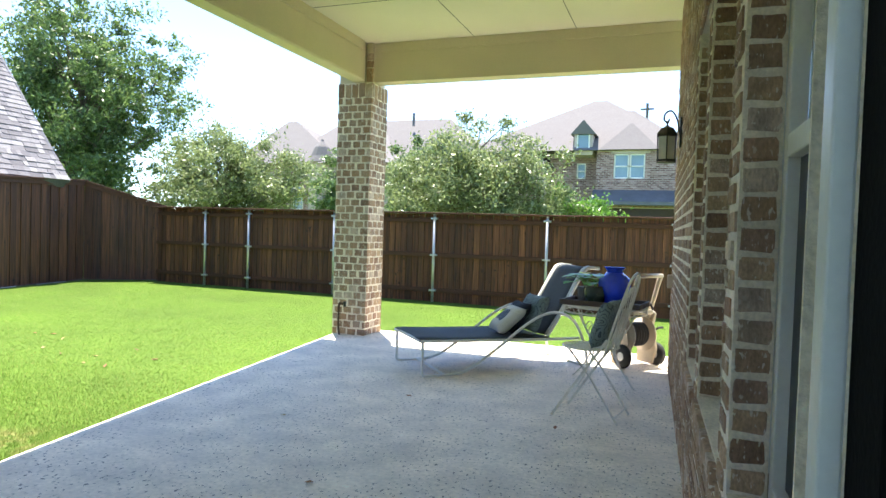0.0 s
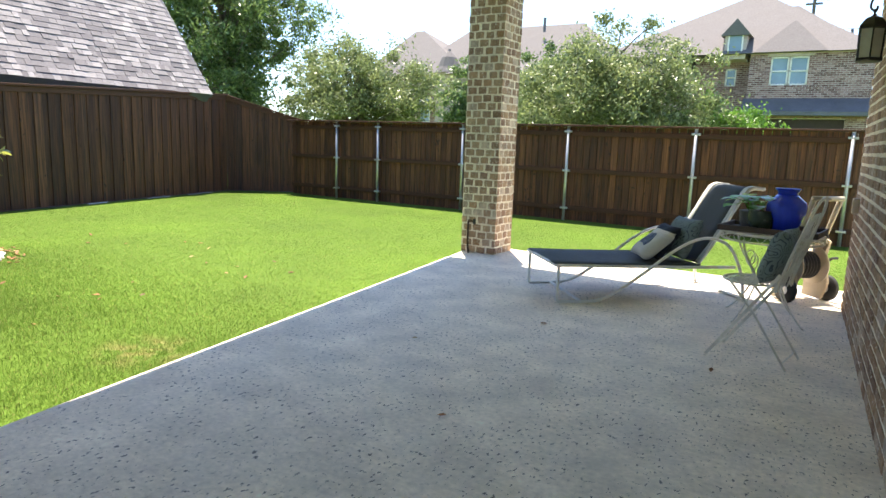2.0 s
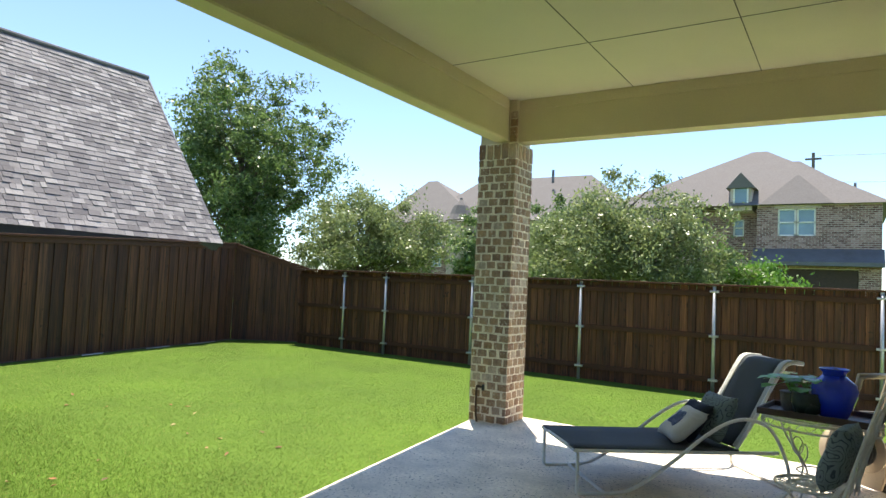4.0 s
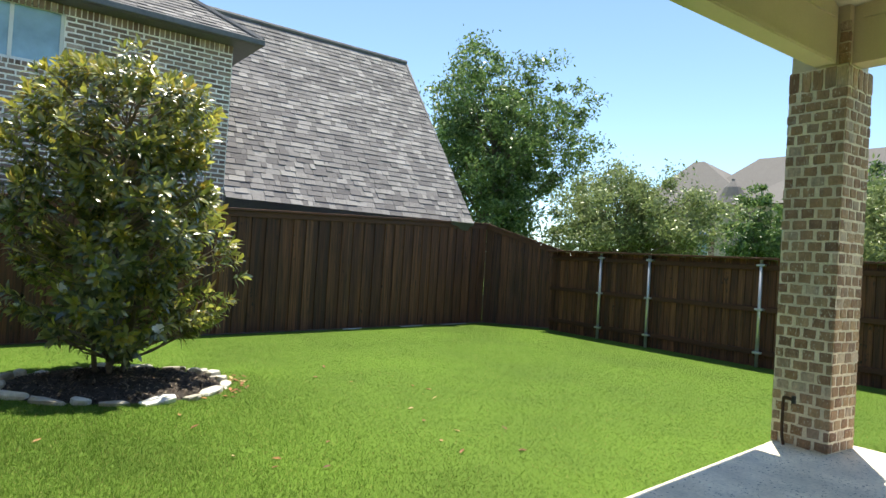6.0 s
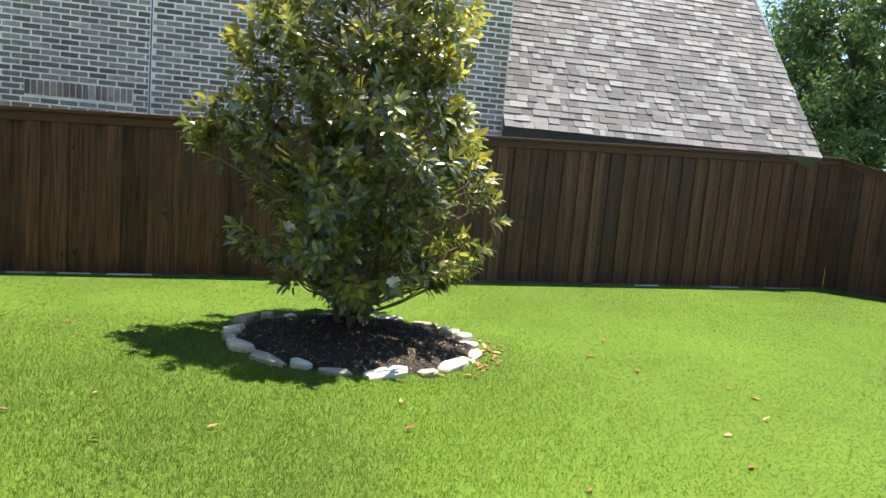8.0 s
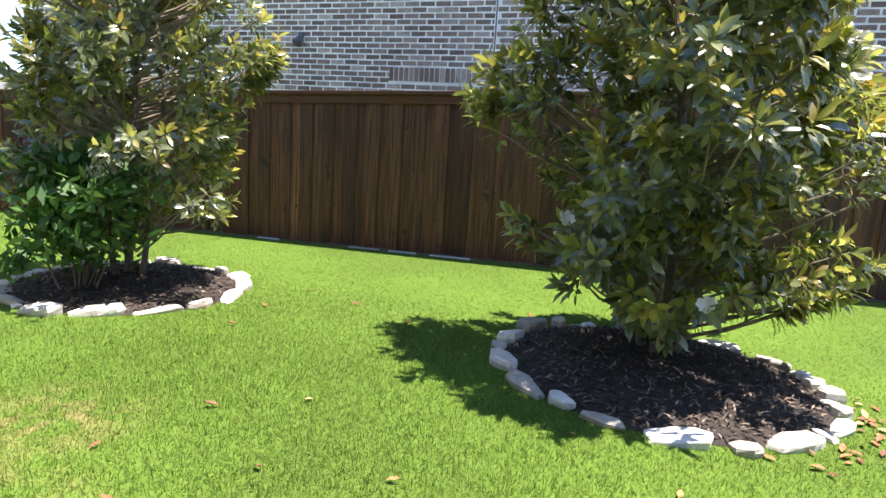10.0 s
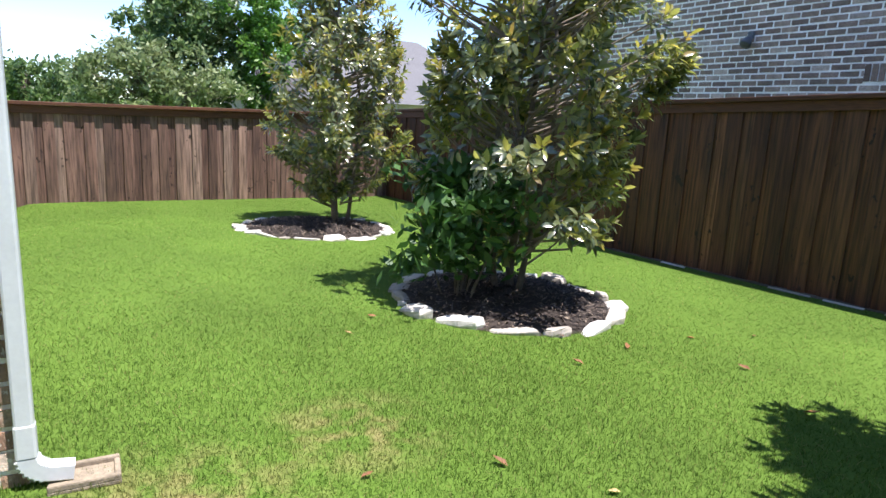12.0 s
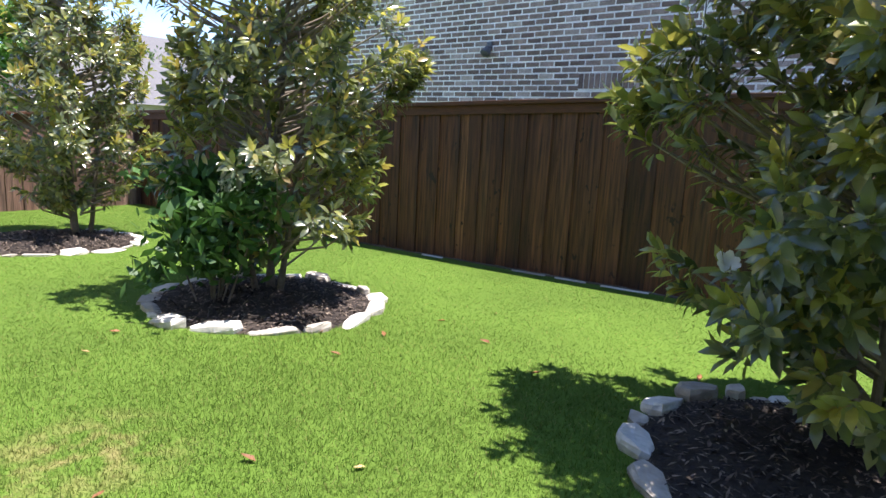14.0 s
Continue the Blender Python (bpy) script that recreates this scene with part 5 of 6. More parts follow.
for j, (cx, cy, rx, ry) in enumerate(RINGS):
    r = random.Random(70 + j)
    z = float(lift(cx, cy))
    bm = bmesh.new()
    rows = [bm.verts.new((cx, cy, z + 0.09))]
    rings = []
    for f in (0.35, 0.7, 0.92, 1.02):
        rings.append([bm.verts.new((cx + rx * f * math.cos(k * 0.2094), cy + ry * f * math.sin(k * 0.2094), float(lift(cx + rx * f * math.cos(k * 0.2094), cy + ry * f * math.sin(k * 0.2094))) + 0.085 * (1 - f ** 3) + r.uniform(-0.006, 0.006))) for k in range(30)])
    for k in range(30):
        bm.faces.new((rows[0], rings[0][k], rings[0][(k + 1) % 30]))
        for q, w in zip(rings, rings[1:]):
            bm.faces.new((q[k], w[k], w[(k + 1) % 30], q[(k + 1) % 30]))
    solid("planting_bed", bm, mat_soil, "round mulched bed beneath a magnolia", "bed", "structure")
    rn = np.random.default_rng(80 + j)
    n = 4200
    a, q = rn.uniform(0, 2 * np.pi, n), np.sqrt(rn.uniform(0, 0.93, n))
    x, y = cx + rx * q * np.cos(a), cy + ry * q * np.sin(a)
    zz = lift(x, y) + 0.085 * (1 - q ** 3) + rn.uniform(0.0, 0.014, n)
    b, l, w = rn.uniform(0, 2 * np.pi, n), rn.uniform(0.012, 0.04, n), rn.uniform(0.004, 0.010, n)
    tilt = rn.normal(0, 0.35, n)
    dx, dy, dz = np.cos(b) * l, np.sin(b) * l, tilt * l
    ex, ey = -np.sin(b) * w, np.cos(b) * w
    v = np.stack([np.stack([x - dx, y - dy, zz - dz], 1), np.stack([x + ex, y + ey, zz + 0.004], 1), np.stack([x + dx, y + dy, zz + dz], 1), np.stack([x - ex, y - ey, zz + 0.004], 1)], 1)
    k = np.arange(n)[:, None] * 4
    tri = np.concatenate([k + np.array([0, 3, 1]), k + np.array([1, 3, 2])], 0)
    tagged(new("mulch", fast_mesh("mulch", v.reshape(-1, 3), tri, mat_mulch)), "dark shredded bark mulch", "mulch", "", "stuff")
    low_ring = (1.0, 0.85, 0.5)[j]
    a = 0.0
    while a < 2 * math.pi - 0.06:
        ln = r.choice((0.12, 0.15, 0.19, 0.24, 0.30, 0.36, 0.42))
        ln = min(ln, (2 * math.pi - a) * rx)
        h = a + ln / 2 / rx
        off = r.uniform(0.96, 1.035)
        px, py = cx + rx * off * math.cos(h), cy + ry * off * math.sin(h)
        s = tagged(new("edging_stone", stone(ln * r.uniform(0.80, 1.0), min(ln * 1.1, r.uniform(0.09, 0.20)), r.choice((0.022, 0.03, 0.04, 0.055, 0.075)) * low_ring, r.random())), "pale rough limestone edging a planting bed", "stone", "stones round bed %s" % "abc"[j])
        s.matrix_world = pose(px, py, float(lift(px, py)), r.uniform(-5, 5), r.uniform(-4, 4), math.degrees(h) + 90 + r.uniform(-10, 10))
        a += ln / rx

mat_dry = surface("dry leaf", (0.30, 0.13, 0.045), 0.7, grain=30, grain_amount=0.2, blotch=8, bump=0.2, vary="object", vary_stops=[(0.0, (0.16, 0.07, 0.03)), (0.6, (0.36, 0.15, 0.05)), (1.0, (0.42, 0.32, 0.14))])
DRY = mesh_of("fallen_leaf", [(0, 0, 0.0), (0.03, 0.022, 0.014), (0.03, 0, 0.002), (0.03, -0.02, 0.018), (0.07, 0.02, 0.02), (0.07, 0, 0.006), (0.07, -0.02, 0.016), (0.105, 0.003, 0.022)], LEAF_T.tolist(), mat_dry, True)
r = random.Random(91)
spots = [(-4.63, 0.27), (-5.60, 0.72), (-4.89, 0.93), (-4.40, 0.70), (-4.40, 2.65)] + [(-7.3 + 1.15 * math.cos(b) * f, 2.3 + 1.2 * math.sin(b) * f) for b, f in ((r.uniform(0.5, 1.75), r.uniform(0.98, 1.12)) for _ in range(26))] + [(r.uniform(-8.5, -3.4), r.uniform(-1.8, 5.5)) for _ in range(42)]
for px, py in spots:
    if bool(on_lawn(np.array([px]), np.array([py]))[0]):
        f = tagged(new("fallen_leaf", DRY), "dry brown leaf fallen on the lawn", "leaf", "fallen leaves")
        s = r.uniform(0.5, 0.85)
        f.matrix_world = pose(px, py, float(lift(px, py)) + 0.007, r.uniform(-12, 12), r.uniform(-12, 12), r.uniform(0, 360)) @ Matrix.Diagonal((s, s, s, 1))
for px, py in ((-0.35, 2.55), (0.45, 1.9), (-1.3, 3.6), (0.75, 4.2), (-0.6, 4.6)):
    f = tagged(new("fallen_leaf", DRY), "dry leaf lying on the concrete patio", "leaf", "fallen leaves")
    f.matrix_world = pose(px, py, 0.004, 0, 0, r.uniform(0, 360)) @ Matrix.Diagonal((0.6, 0.7, 0.6, 1))


# ---- patio furniture ----
def cushion(w, h, thick, seed, m=None):
    """A stuffed square pillow, standing in its own xz plane, with pinched corners."""
    r = random.Random(seed)
    bm = bmesh.new()
    n = 14
    grid = {}
    for side in (1, -1):
        for i in range(n + 1):
            for j in range(n + 1):
                u, v = 2 * i / n - 1, 2 * j / n - 1
                edge = i in (0, n) or j in (0, n)
                if edge and side == -1:
                    grid[(side, i, j)] = grid[(1, i, j)]
                    continue
                bulge = ((1 - u ** 4) * (1 - v ** 4)) ** 0.5
                x = u * w / 2 * (1 - 0.06 * (1 - v * v))
                z = v * h / 2 * (1 - 0.06 * (1 - u * u))
                y = side * thick / 2 * bulge * (1 + 0.08 * math.sin(5 * u + 3 * v + seed)) if not edge else 0
                grid[(side, i, j)] = bm.verts.new((x, y, z))
        for i in range(n):
            for j in range(n):
                q = [grid[(side, i, j)], grid[(side, i + 1, j)], grid[(side, i + 1, j + 1)], grid[(side, i, j + 1)]]
                bm.faces.new(q if side == -1 else q[::-1])
    if m is not None:
        bmesh.ops.transform(bm, matrix=m, verts=bm.verts)
    return bm


mat_wire = surface("cream white painted iron", (0.76, 0.73, 0.65), 0.5, grain=40, grain_amount=0.1, blotch=6, blotch_amount=0.2, bump=0.15)
mat_frame = surface("white powder coated tube", (0.80, 0.79, 0.75), 0.4, grain=40, grain_amount=0.05, blotch=4, blotch_amount=0.1, bump=0.05)
mat_sling = surface("charcoal mesh sling", (0.055, 0.064, 0.068), 0.75, grain=220, grain_amount=0.35, blotch=3, blotch_amount=0.12, bump=0.4)
mat_sling_back = surface("pale piping", (0.55, 0.55, 0.50), 0.7, grain=60, blotch=3)


def swirl(name, base, line, scale=9.0, width=0.35):
    m = surface(name, base, 0.85, grain=250, grain_amount=0.15, blotch=5, blotch_amount=0.1, bump=0.3)
    nt = m.node_tree
    b = nt.nodes["Principled BSDF"]
    old = b.inputs["Base Color"].links[0].from_socket
    co = nt.nodes.new("ShaderNodeTexCoord").outputs["Object"]
    n = noise_node(nt, co, scale, 1.0)
    s = nt.nodes.new("ShaderNodeMath")
    s.operation = "SINE"
    k = nt.nodes.new("ShaderNodeMath")
    k.operation = "MULTIPLY"
    k.inputs[1].default_value = 60.0
    nt.links.new(n, k.inputs[0])
    nt.links.new(k.outputs[0], s.inputs[0])
    nt.links.new(mixed(nt, old, line, scaled(nt, s.outputs[0], 1 - width, 1 - width + 0.2, 0.0, 1.0)), b.inputs["Base Color"])
    return m


mat_sage = swirl("sage swirl cloth", (0.20, 0.25, 0.24), (0.055, 0.075, 0.085))
mat_cream = swirl("cream cloth with blue print", (0.60, 0.58, 0.52), (0.62, 0.60, 0.55), 4.0, 0.2)
mat_navy = surface("navy cloth", (0.010, 0.012, 0.022), 0.85, grain=200, blotch=5, bump=0.3)
mat_blueprint = swirl("blue printed cloth", (0.06, 0.085, 0.15), (0.16, 0.19, 0.26), 14.0, 0.6)

# lounger: x from its foot to its head, y across
FOOT = Vector((-1.10, 5.67))
ML = frame_on(FOOT, (0.747, 0.667))
lounger = thing("sun_lounger", ML, "white tube sun lounger with charcoal sling and raised back", "lounger")
HALF = 0.43
for s in (1, -1):
    y = s * HALF
    part("leg_tube", one_tube([(0.0, y, 0.35), (0.0, y, 0.03)] + curve_pts([(0.02, y, 0.012), (0.30, y, 0.012), (0.52, y, 0.06), (0.85, y, 0.27), (1.15, y, 0.49), (1.38, y, 0.61), (1.58, y, 0.63), (1.78, y, 0.54), (1.93, y, 0.27), (1.98, y, 0.012)], 5), 0.016, 8), mat_frame, lounger, "", True)
    part("side_rail", one_tube(curve_pts([(-0.02, y * 0.97, 0.365), (0.6, y * 0.97, 0.355), (1.3, y * 0.97, 0.345), (1.86, y * 0.97, 0.34)], 4), 0.016, 8), mat_frame, lounger, "", True)
    part("back_rail", one_tube(curve_pts([(1.48, y * 0.74 - 0.05, 0.36), (1.63, y * 0.74 - 0.05, 0.58), (1.89, y * 0.74 - 0.05, 1.02), (1.99, y * 0.74 - 0.05, 1.12), (2.13, y * 0.74 - 0.05, 1.12)], 5), 0.016, 8), mat_frame, lounger, "", True)
part("cross_bar", one_tube([(-0.02, -HALF, 0.365), (-0.02, HALF, 0.365)], 0.016, 8), mat_frame, lounger)
part("cross_bar", one_tube([(0.25, -HALF, 0.012), (0.25, HALF, 0.012)], 0.014, 8), mat_frame, lounger)
part("cross_bar", one_tube([(1.98, -HALF, 0.014), (1.98, HALF, 0.014)], 0.014, 8), mat_frame, lounger)


def sheet(profile, half, thick, bulge=0.0):
    bm = bmesh.new()
    rows = []
    for x, z in profile:
        rows.append([(bm.verts.new((x, y * half, z - bulge * (1 - y * y))), bm.verts.new((x, y * half, z - bulge * (1 - y * y) - thick))) for y in (-1, -0.5, 0, 0.5, 1)])
    for p, q in zip(rows, rows[1:]):
        for i in range(4):
            bm.faces.new((p[i][0], q[i][0], q[i + 1][0], p[i + 1][0]))
            bm.faces.new((p[i][1], p[i + 1][1], q[i + 1][1], q[i][1]))
        bm.faces.new((p[0][0], p[0][1], q[0][1], q[0][0]))
        bm.faces.new((p[4][0], q[4][0], q[4][1], p[4][1]))
    for p in (rows[0], rows[-1]):
        bm.faces.new([v[0] for v in p] + [v[1] for v in p[::-1]])
    return bm


part("seat_sling", sheet([(-0.03, 0.385), (0.0, 0.39), (0.4, 0.378), (0.9, 0.372), (1.48, 0.372)], HALF - 0.01, 0.012, 0.012), mat_sling, lounger, "charcoal mesh sling", True)
part("back_sling", sheet([(p.x, p.z) for p in curve_pts([(1.49, 0, 0.385), (1.64, 0, 0.60), (1.88, 0, 1.03), (1.98, 0, 1.135), (2.13, 0, 1.135)], 4)], HALF * 0.74 - 0.03, 0.012, 0.01), mat_sling, lounger, "", True, Matrix.Translation((0, -0.05, 0)))
for s in (1, -1):
    part("piping", sheet([(p.x, p.z) for p in curve_pts([(1.49, 0, 0.392), (1.64, 0, 0.607), (1.88, 0, 1.037), (1.98, 0, 1.142), (2.13, 0, 1.142)], 4)], 0.035, 0.012), mat_sling_back, lounger, "pale edge band", True, Matrix.Translation((0, s * (HALF * 0.74 - 0.025) - 0.05, 0)))


def pillow(label, m, w, h, t, material, seed):
    ob = solid("throw_pillow", cushion(w, h, t, seed), material, label, "pillow", m=m, smooth=True, group="pillows on the lounger")
    return ob


pl = pillow("cream pillow with a blue print lying on the lounger", ML @ pose(1.10, -0.14, 0.535, 50, 0, 80), 0.42, 0.40, 0.15, mat_cream, 1)
part("print", cushion(0.27, 0.25, 0.172, 1), mat_blueprint, pl, "blue oval print", True)
pillow("navy blue pillow propped on the lounger", ML @ pose(1.24, -0.05, 0.55, 35, 0, 84), 0.42, 0.40, 0.14, mat_navy, 2)
pillow("sage patterned pillow leaning on the lounger back", ML @ pose(1.42, -0.12, 0.60, 25, 0, 92), 0.44, 0.44, 0.16, mat_sage, 3)

# bistro table
TX, TY, TZ = 0.90, 6.02, 0.785
table = thing("bistro_table", pose(TX, TY, 0), "round cream wrought iron bistro table with lattice top", "table")
RT = 0.41
part("rim", one_tube([(RT * math.cos(k * 0.2618), RT * math.sin(k * 0.2618), TZ) for k in range(24)], 0.011, 8, closed=True), mat_wire, table, "", True)
part("rim", one_tube([(RT * math.cos(k * 0.2618), RT * math.sin(k * 0.2618), TZ - 0.06) for k in range(24)], 0.008, 8, closed=True), mat_wire, table, "", True)


def lattice(radius, z, loops=3, spokes=16, wave=0.03, r=0.004):
    """Wrought wire lattice: rings joined by scrolling spokes."""
    bm = bmesh.new()
    for q in range(1, loops + 1):
        rr = radius * q / (loops + 0.5)
        tube(bm, [(rr * math.cos(k * 0.3142), rr * math.sin(k * 0.3142), z) for k in range(20)], r, 5, closed=True)
    for k in range(spokes):
        a = 2 * math.pi * k / spokes
        pts = []
        for j in range(9):
            f = 0.06 + 0.94 * j / 8
            b = a + wave / max(0.15, f) * math.sin(j * 1.6) * 2.2
            pts.append((radius * f * math.cos(b), radius * f * math.sin(b), z))
        tube(bm, pts, r, 4)
    return bm


part("lattice_top", lattice(RT, TZ, 4, 24, 0.05), mat_wire, table)
bm = bmesh.new()
for k in range(24):
    a, b = k * 0.2618, (k + 0.5) * 0.2618
    tube(bm, [(RT * math.cos(a), RT * math.sin(a), TZ), (RT * 1.01 * math.cos(b), RT * 1.01 * math.sin(b), TZ - 0.06), (RT * math.cos(a + 0.2618), RT * math.sin(a + 0.2618), TZ)], 0.003, 4)
part("apron_scroll", bm, mat_wire, table)
for k in range(4):
    a = math.radians(45 + 90 * k + 12)
    c, s = math.cos(a), math.sin(a)
    part("leg", one_tube(curve_pts([(0.36 * c, 0.36 * s, TZ - 0.05), (0.30 * c, 0.30 * s, 0.60), (0.16 * c, 0.16 * s, 0.42), (0.15 * c, 0.15 * s, 0.32), (0.24 * c, 0.24 * s, 0.16), (0.36 * c, 0.36 * s, 0.03), (0.40 * c, 0.40 * s, 0.008)], 5), 0.008, 6), mat_wire, table, "", True)
    part("brace_ring", one_tube([(0.19 * c + 0.05 * math.cos(j * 0.6283) * c, 0.19 * s + 0.05 * math.cos(j * 0.6283) * s, 0.53 + 0.07 * math.sin(j * 0.6283)) for j in range(10)], 0.005, 5, closed=True), mat_wire, table, "", True)
part("stretcher_ring", one_tube([(0.16 * math.cos(k * 0.4189), 0.16 * math.sin(k * 0.4189), 0.37) for k in range(15)], 0.006, 6, closed=True), mat_wire, table, "", True)

mat_tray = surface("dark stained wood tray", (0.075, 0.045, 0.032), 0.5, grain=20, grain_amount=0.3, blotch=4, bump=0.2, stretch=(0.4, 3, 3))
tray = thing("serving_tray", pose(TX + 0.0, TY - 0.03, TZ + 0.012, 0, 0, -8), "dark wooden serving tray on the bistro table", "tray")
part("base", one_box(-0.38, 0.38, -0.24, 0.24, 0, 0.012, 0.004), mat_tray, tray)
for x0, x1, y0, y1 in ((-0.38, 0.38, -0.255, -0.24), (-0.38, 0.38, 0.24, 0.255), (-0.395, -0.38, -0.255, 0.255), (0.38, 0.395, -0.255, 0.255)):
    part("rim_board", one_box(x0, x1, y0, y1, 0, 0.05, 0.003), mat_tray, tray)
mat_cobalt = surface("cobalt blue glazed glass", (0.014, 0.055, 0.72), 0.08, grain=10, grain_amount=0.1, blotch=4, blotch_amount=0.15, bump=0.03, spec=0.8)
TRAY_Z = TZ + 0.025
vase = thing("vase", pose(TX + 0.09, TY - 0.08, TRAY_Z), "cobalt blue glass vase with a ribbed belly", "vase")
part("body", lathe([(0.085, 0.0), (0.10, 0.02), (0.125, 0.09), (0.155, 0.17), (0.16, 0.22), (0.145, 0.27), (0.105, 0.30), (0.082, 0.325)], 48, ribs=16, depth=0.018), mat_cobalt, vase, "", True)
part("neck", lathe([(0.081, 0.322), (0.080, 0.345), (0.105, 0.372), (0.108, 0.378), (0.098, 0.378), (0.07, 0.34)], 32), mat_cobalt, vase, "", True)
mat_pot = surface("grey clay pot", (0.16, 0.15, 0.14), 0.8, grain=40, blotch=6, bump=0.3)
mat_green_glaze = surface("dark green glazed pot", (0.035, 0.055, 0.040), 0.25, grain=20, blotch=6, bump=0.1)
mat_potleaf = leaf_material("house plant leaves", [(0.0, (0.06, 0.27, 0.02)), (1.0, (0.16, 0.46, 0.045))], 0.3, 0.2)


def potted(name, x, y, profile, material, label, leaves, reach, seed):
    ob = thing(name, pose(TX + x, TY + y, TRAY_Z), label, "potted plant")
    part("pot", lathe(profile, 28), material, ob, "", True)
    h = max(z for _, z in profile)
    part("soil", lathe([(profile[-1][0] * 0.8, h - 0.03), (profile[-1][0] * 0.8, h - 0.02)], 16), mat_soil, ob)
    r = random.Random(seed)
    rot = [(r.uniform(0, 6.28), r.uniform(0.4, 1.0)) for _ in range(leaves)]
    for a, f in rot:
        c, s = math.cos(a), math.sin(a)
        tip = Vector((c * reach * f, s * reach * f, h + r.uniform(0.03, 0.14)))
        bm = bmesh.new()
        tube(bm, curve_pts([(0, 0, h - 0.02), (c * reach * f * 0.4, s * reach * f * 0.4, h + 0.07), tuple(tip)], 3), 0.003, 4)
        vs = [bm.verts.new(tip + Matrix(((c, -s, 0), (s, c, 0), (0, 0, 1))) @ Vector((v[0] * 0.13, v[1] * 0.36, v[2] * 0.14))) for v in LEAF_V.tolist()]
        for t in LEAF_T.tolist():
            bm.faces.new([vs[i] for i in t])
        part("leaf", bm, mat_potleaf, ob)
    return ob


potted("potted_plant", -0.20, -0.02, [(0.06, 0.0), (0.075, 0.06), (0.083, 0.15), (0.088, 0.16), (0.078, 0.16)], mat_pot, "trailing green plant in a grey clay pot", 14, 0.17, 5)
potted("potted_plant", -0.09, -0.12, [(0.05, 0.0), (0.095, 0.03), (0.115, 0.10), (0.11, 0.17), (0.115, 0.18), (0.10, 0.18)], mat_green_glaze, "leafy plant in a dark green glazed pot", 9, 0.13, 6)

# bistro chair, folding: x towards its front
MC = frame_on((0.955, 4.76), (-0.985, 0.17))
chair = thing("bistro_chair", MC, "cream wrought iron folding bistro chair with round lattice seat", "chair")
SZ, SR = 0.57, 0.20
part("seat_rim", one_tube([(0.06 + SR * math.cos(k * 0.2618), SR * math.sin(k * 0.2618), SZ) for k in range(24)], 0.009, 8, closed=True), mat_wire, chair, "", True)
part("seat_lattice", lattice(SR, SZ, 3, 20, 0.05, 0.0045), mat_wire, chair, m=Matrix.Translation((0.06, 0, 0)))
for s in (1, -1):
    part("front_leg", one_box(-0.011, 0.011, -0.005, 0.005, 0, 0.80, 0.002, Matrix.Translation((0.28, s * 0.205, 0.0)) @ pose(0, 0, 0, 0, -33.5, 0)), mat_wire, chair)
    part("back_leg", one_tube([(-0.26, s * 0.185, 0.0), (-0.02, s * 0.185, 0.36), (0.16, s * 0.185, 0.57)], 0.009, 6), mat_wire, chair)
    part("back_upright", one_tube(curve_pts([(-0.14, s * 0.20, 0.54), (-0.20, s * 0.20, 0.76), (-0.29, s * 0.18, 1.06), (-0.32, s * 0.11, 1.17), (-0.33, 0.0, 1.20)], 5), 0.010, 8), mat_wire, chair, "", True)
for x in (-0.23, 0.25):
    part("stretcher", one_tube([(x, -0.2, 0.05), (x, 0.2, 0.05)], 0.006, 6), mat_wire, chair)
bm = bmesh.new()
for k in range(7):
    yy = -0.15 + 0.05 * k
    tube(bm, [(-0.165 - 0.02 * math.sin(j * 2.0 + k), yy + 0.025 * math.sin(j * 2.1 + k), 0.56 + 0.088 * j) if j == 0 else (-0.155 - 0.024 * j, yy + 0.025 * math.sin(j * 2.1 + k), 0.56 + 0.088 * j) for j in range(7)], 0.0045, 5)
part("back_lattice", bm, mat_wire, chair)
solid("chair_cushion", cushion(0.40, 0.40, 0.15, 8), mat_sage, "sage green patterned cushion propped on the bistro chair", "cushion", m=MC @ pose(-0.09, 0.0, 0.775, 0, 0, 90) @ pose(0, 0, 0, -18, 0, 0), smooth=True)

# hose reel cart at the end of the wall
mat_plastic = surface("beige plastic", (0.50, 0.42, 0.31), 0.5, grain=60, grain_amount=0.05, blotch=4, blotch_amount=0.12, bump=0.05)
mat_rubber = surface("black rubber", (0.014, 0.014, 0.014), 0.7, grain=60, blotch=5, bump=0.2)
cart = thing("hose_reel_cart", frame_on((1.10, 7.15), (0.75, -0.66)), "beige plastic hose reel cart with black wheels", "hose cart")
for s in (1, -1):
    bm = bmesh.new()
    prism(bm, [(-0.10, 0.02), (0.14, 0.02), (0.20, 0.20), (0.12, 0.46), (0.17, 0.62), (0.08, 0.66), (0.0, 0.60), (-0.07, 0.40)], -0.02, 0.02)
    bmesh.ops.bevel(bm, geom=list(bm.edges), offset=0.008, segments=2, affect="EDGES")
    part("side_panel", bm, mat_plastic, cart, "", False, Matrix.Translation((0, s * 0.20, 0)) @ pose(0, 0, 0, 90, 0, 0))
    w = part("wheel", lathe([(0.03, -0.025), (0.125, -0.025), (0.135, -0.012), (0.135, 0.012), (0.125, 0.025), (0.03, 0.025)], 28), mat_rubber, cart, "black wheel", True, Matrix.Translation((0.13, s * 0.265, 0.135)) @ pose(0, 0, 0, 90, 0, 0))
    part("hub", lathe([(0.05, -0.03), (0.045, -0.032), (0.045, 0.032), (0.05, 0.03)], 16), mat_steel, w)
    part("handle_bar", one_tube(curve_pts([(0.08, s * 0.17, 0.55), (0.16, s * 0.17, 0.80), (0.24, s * 0.17, 1.05)], 4), 0.022, 8, 0.028), mat_plastic, cart, "", True)
part("grip", one_tube([(0.245, -0.19, 1.06), (0.245, 0.19, 1.06)], 0.026, 10), mat_plastic, cart, "", True)
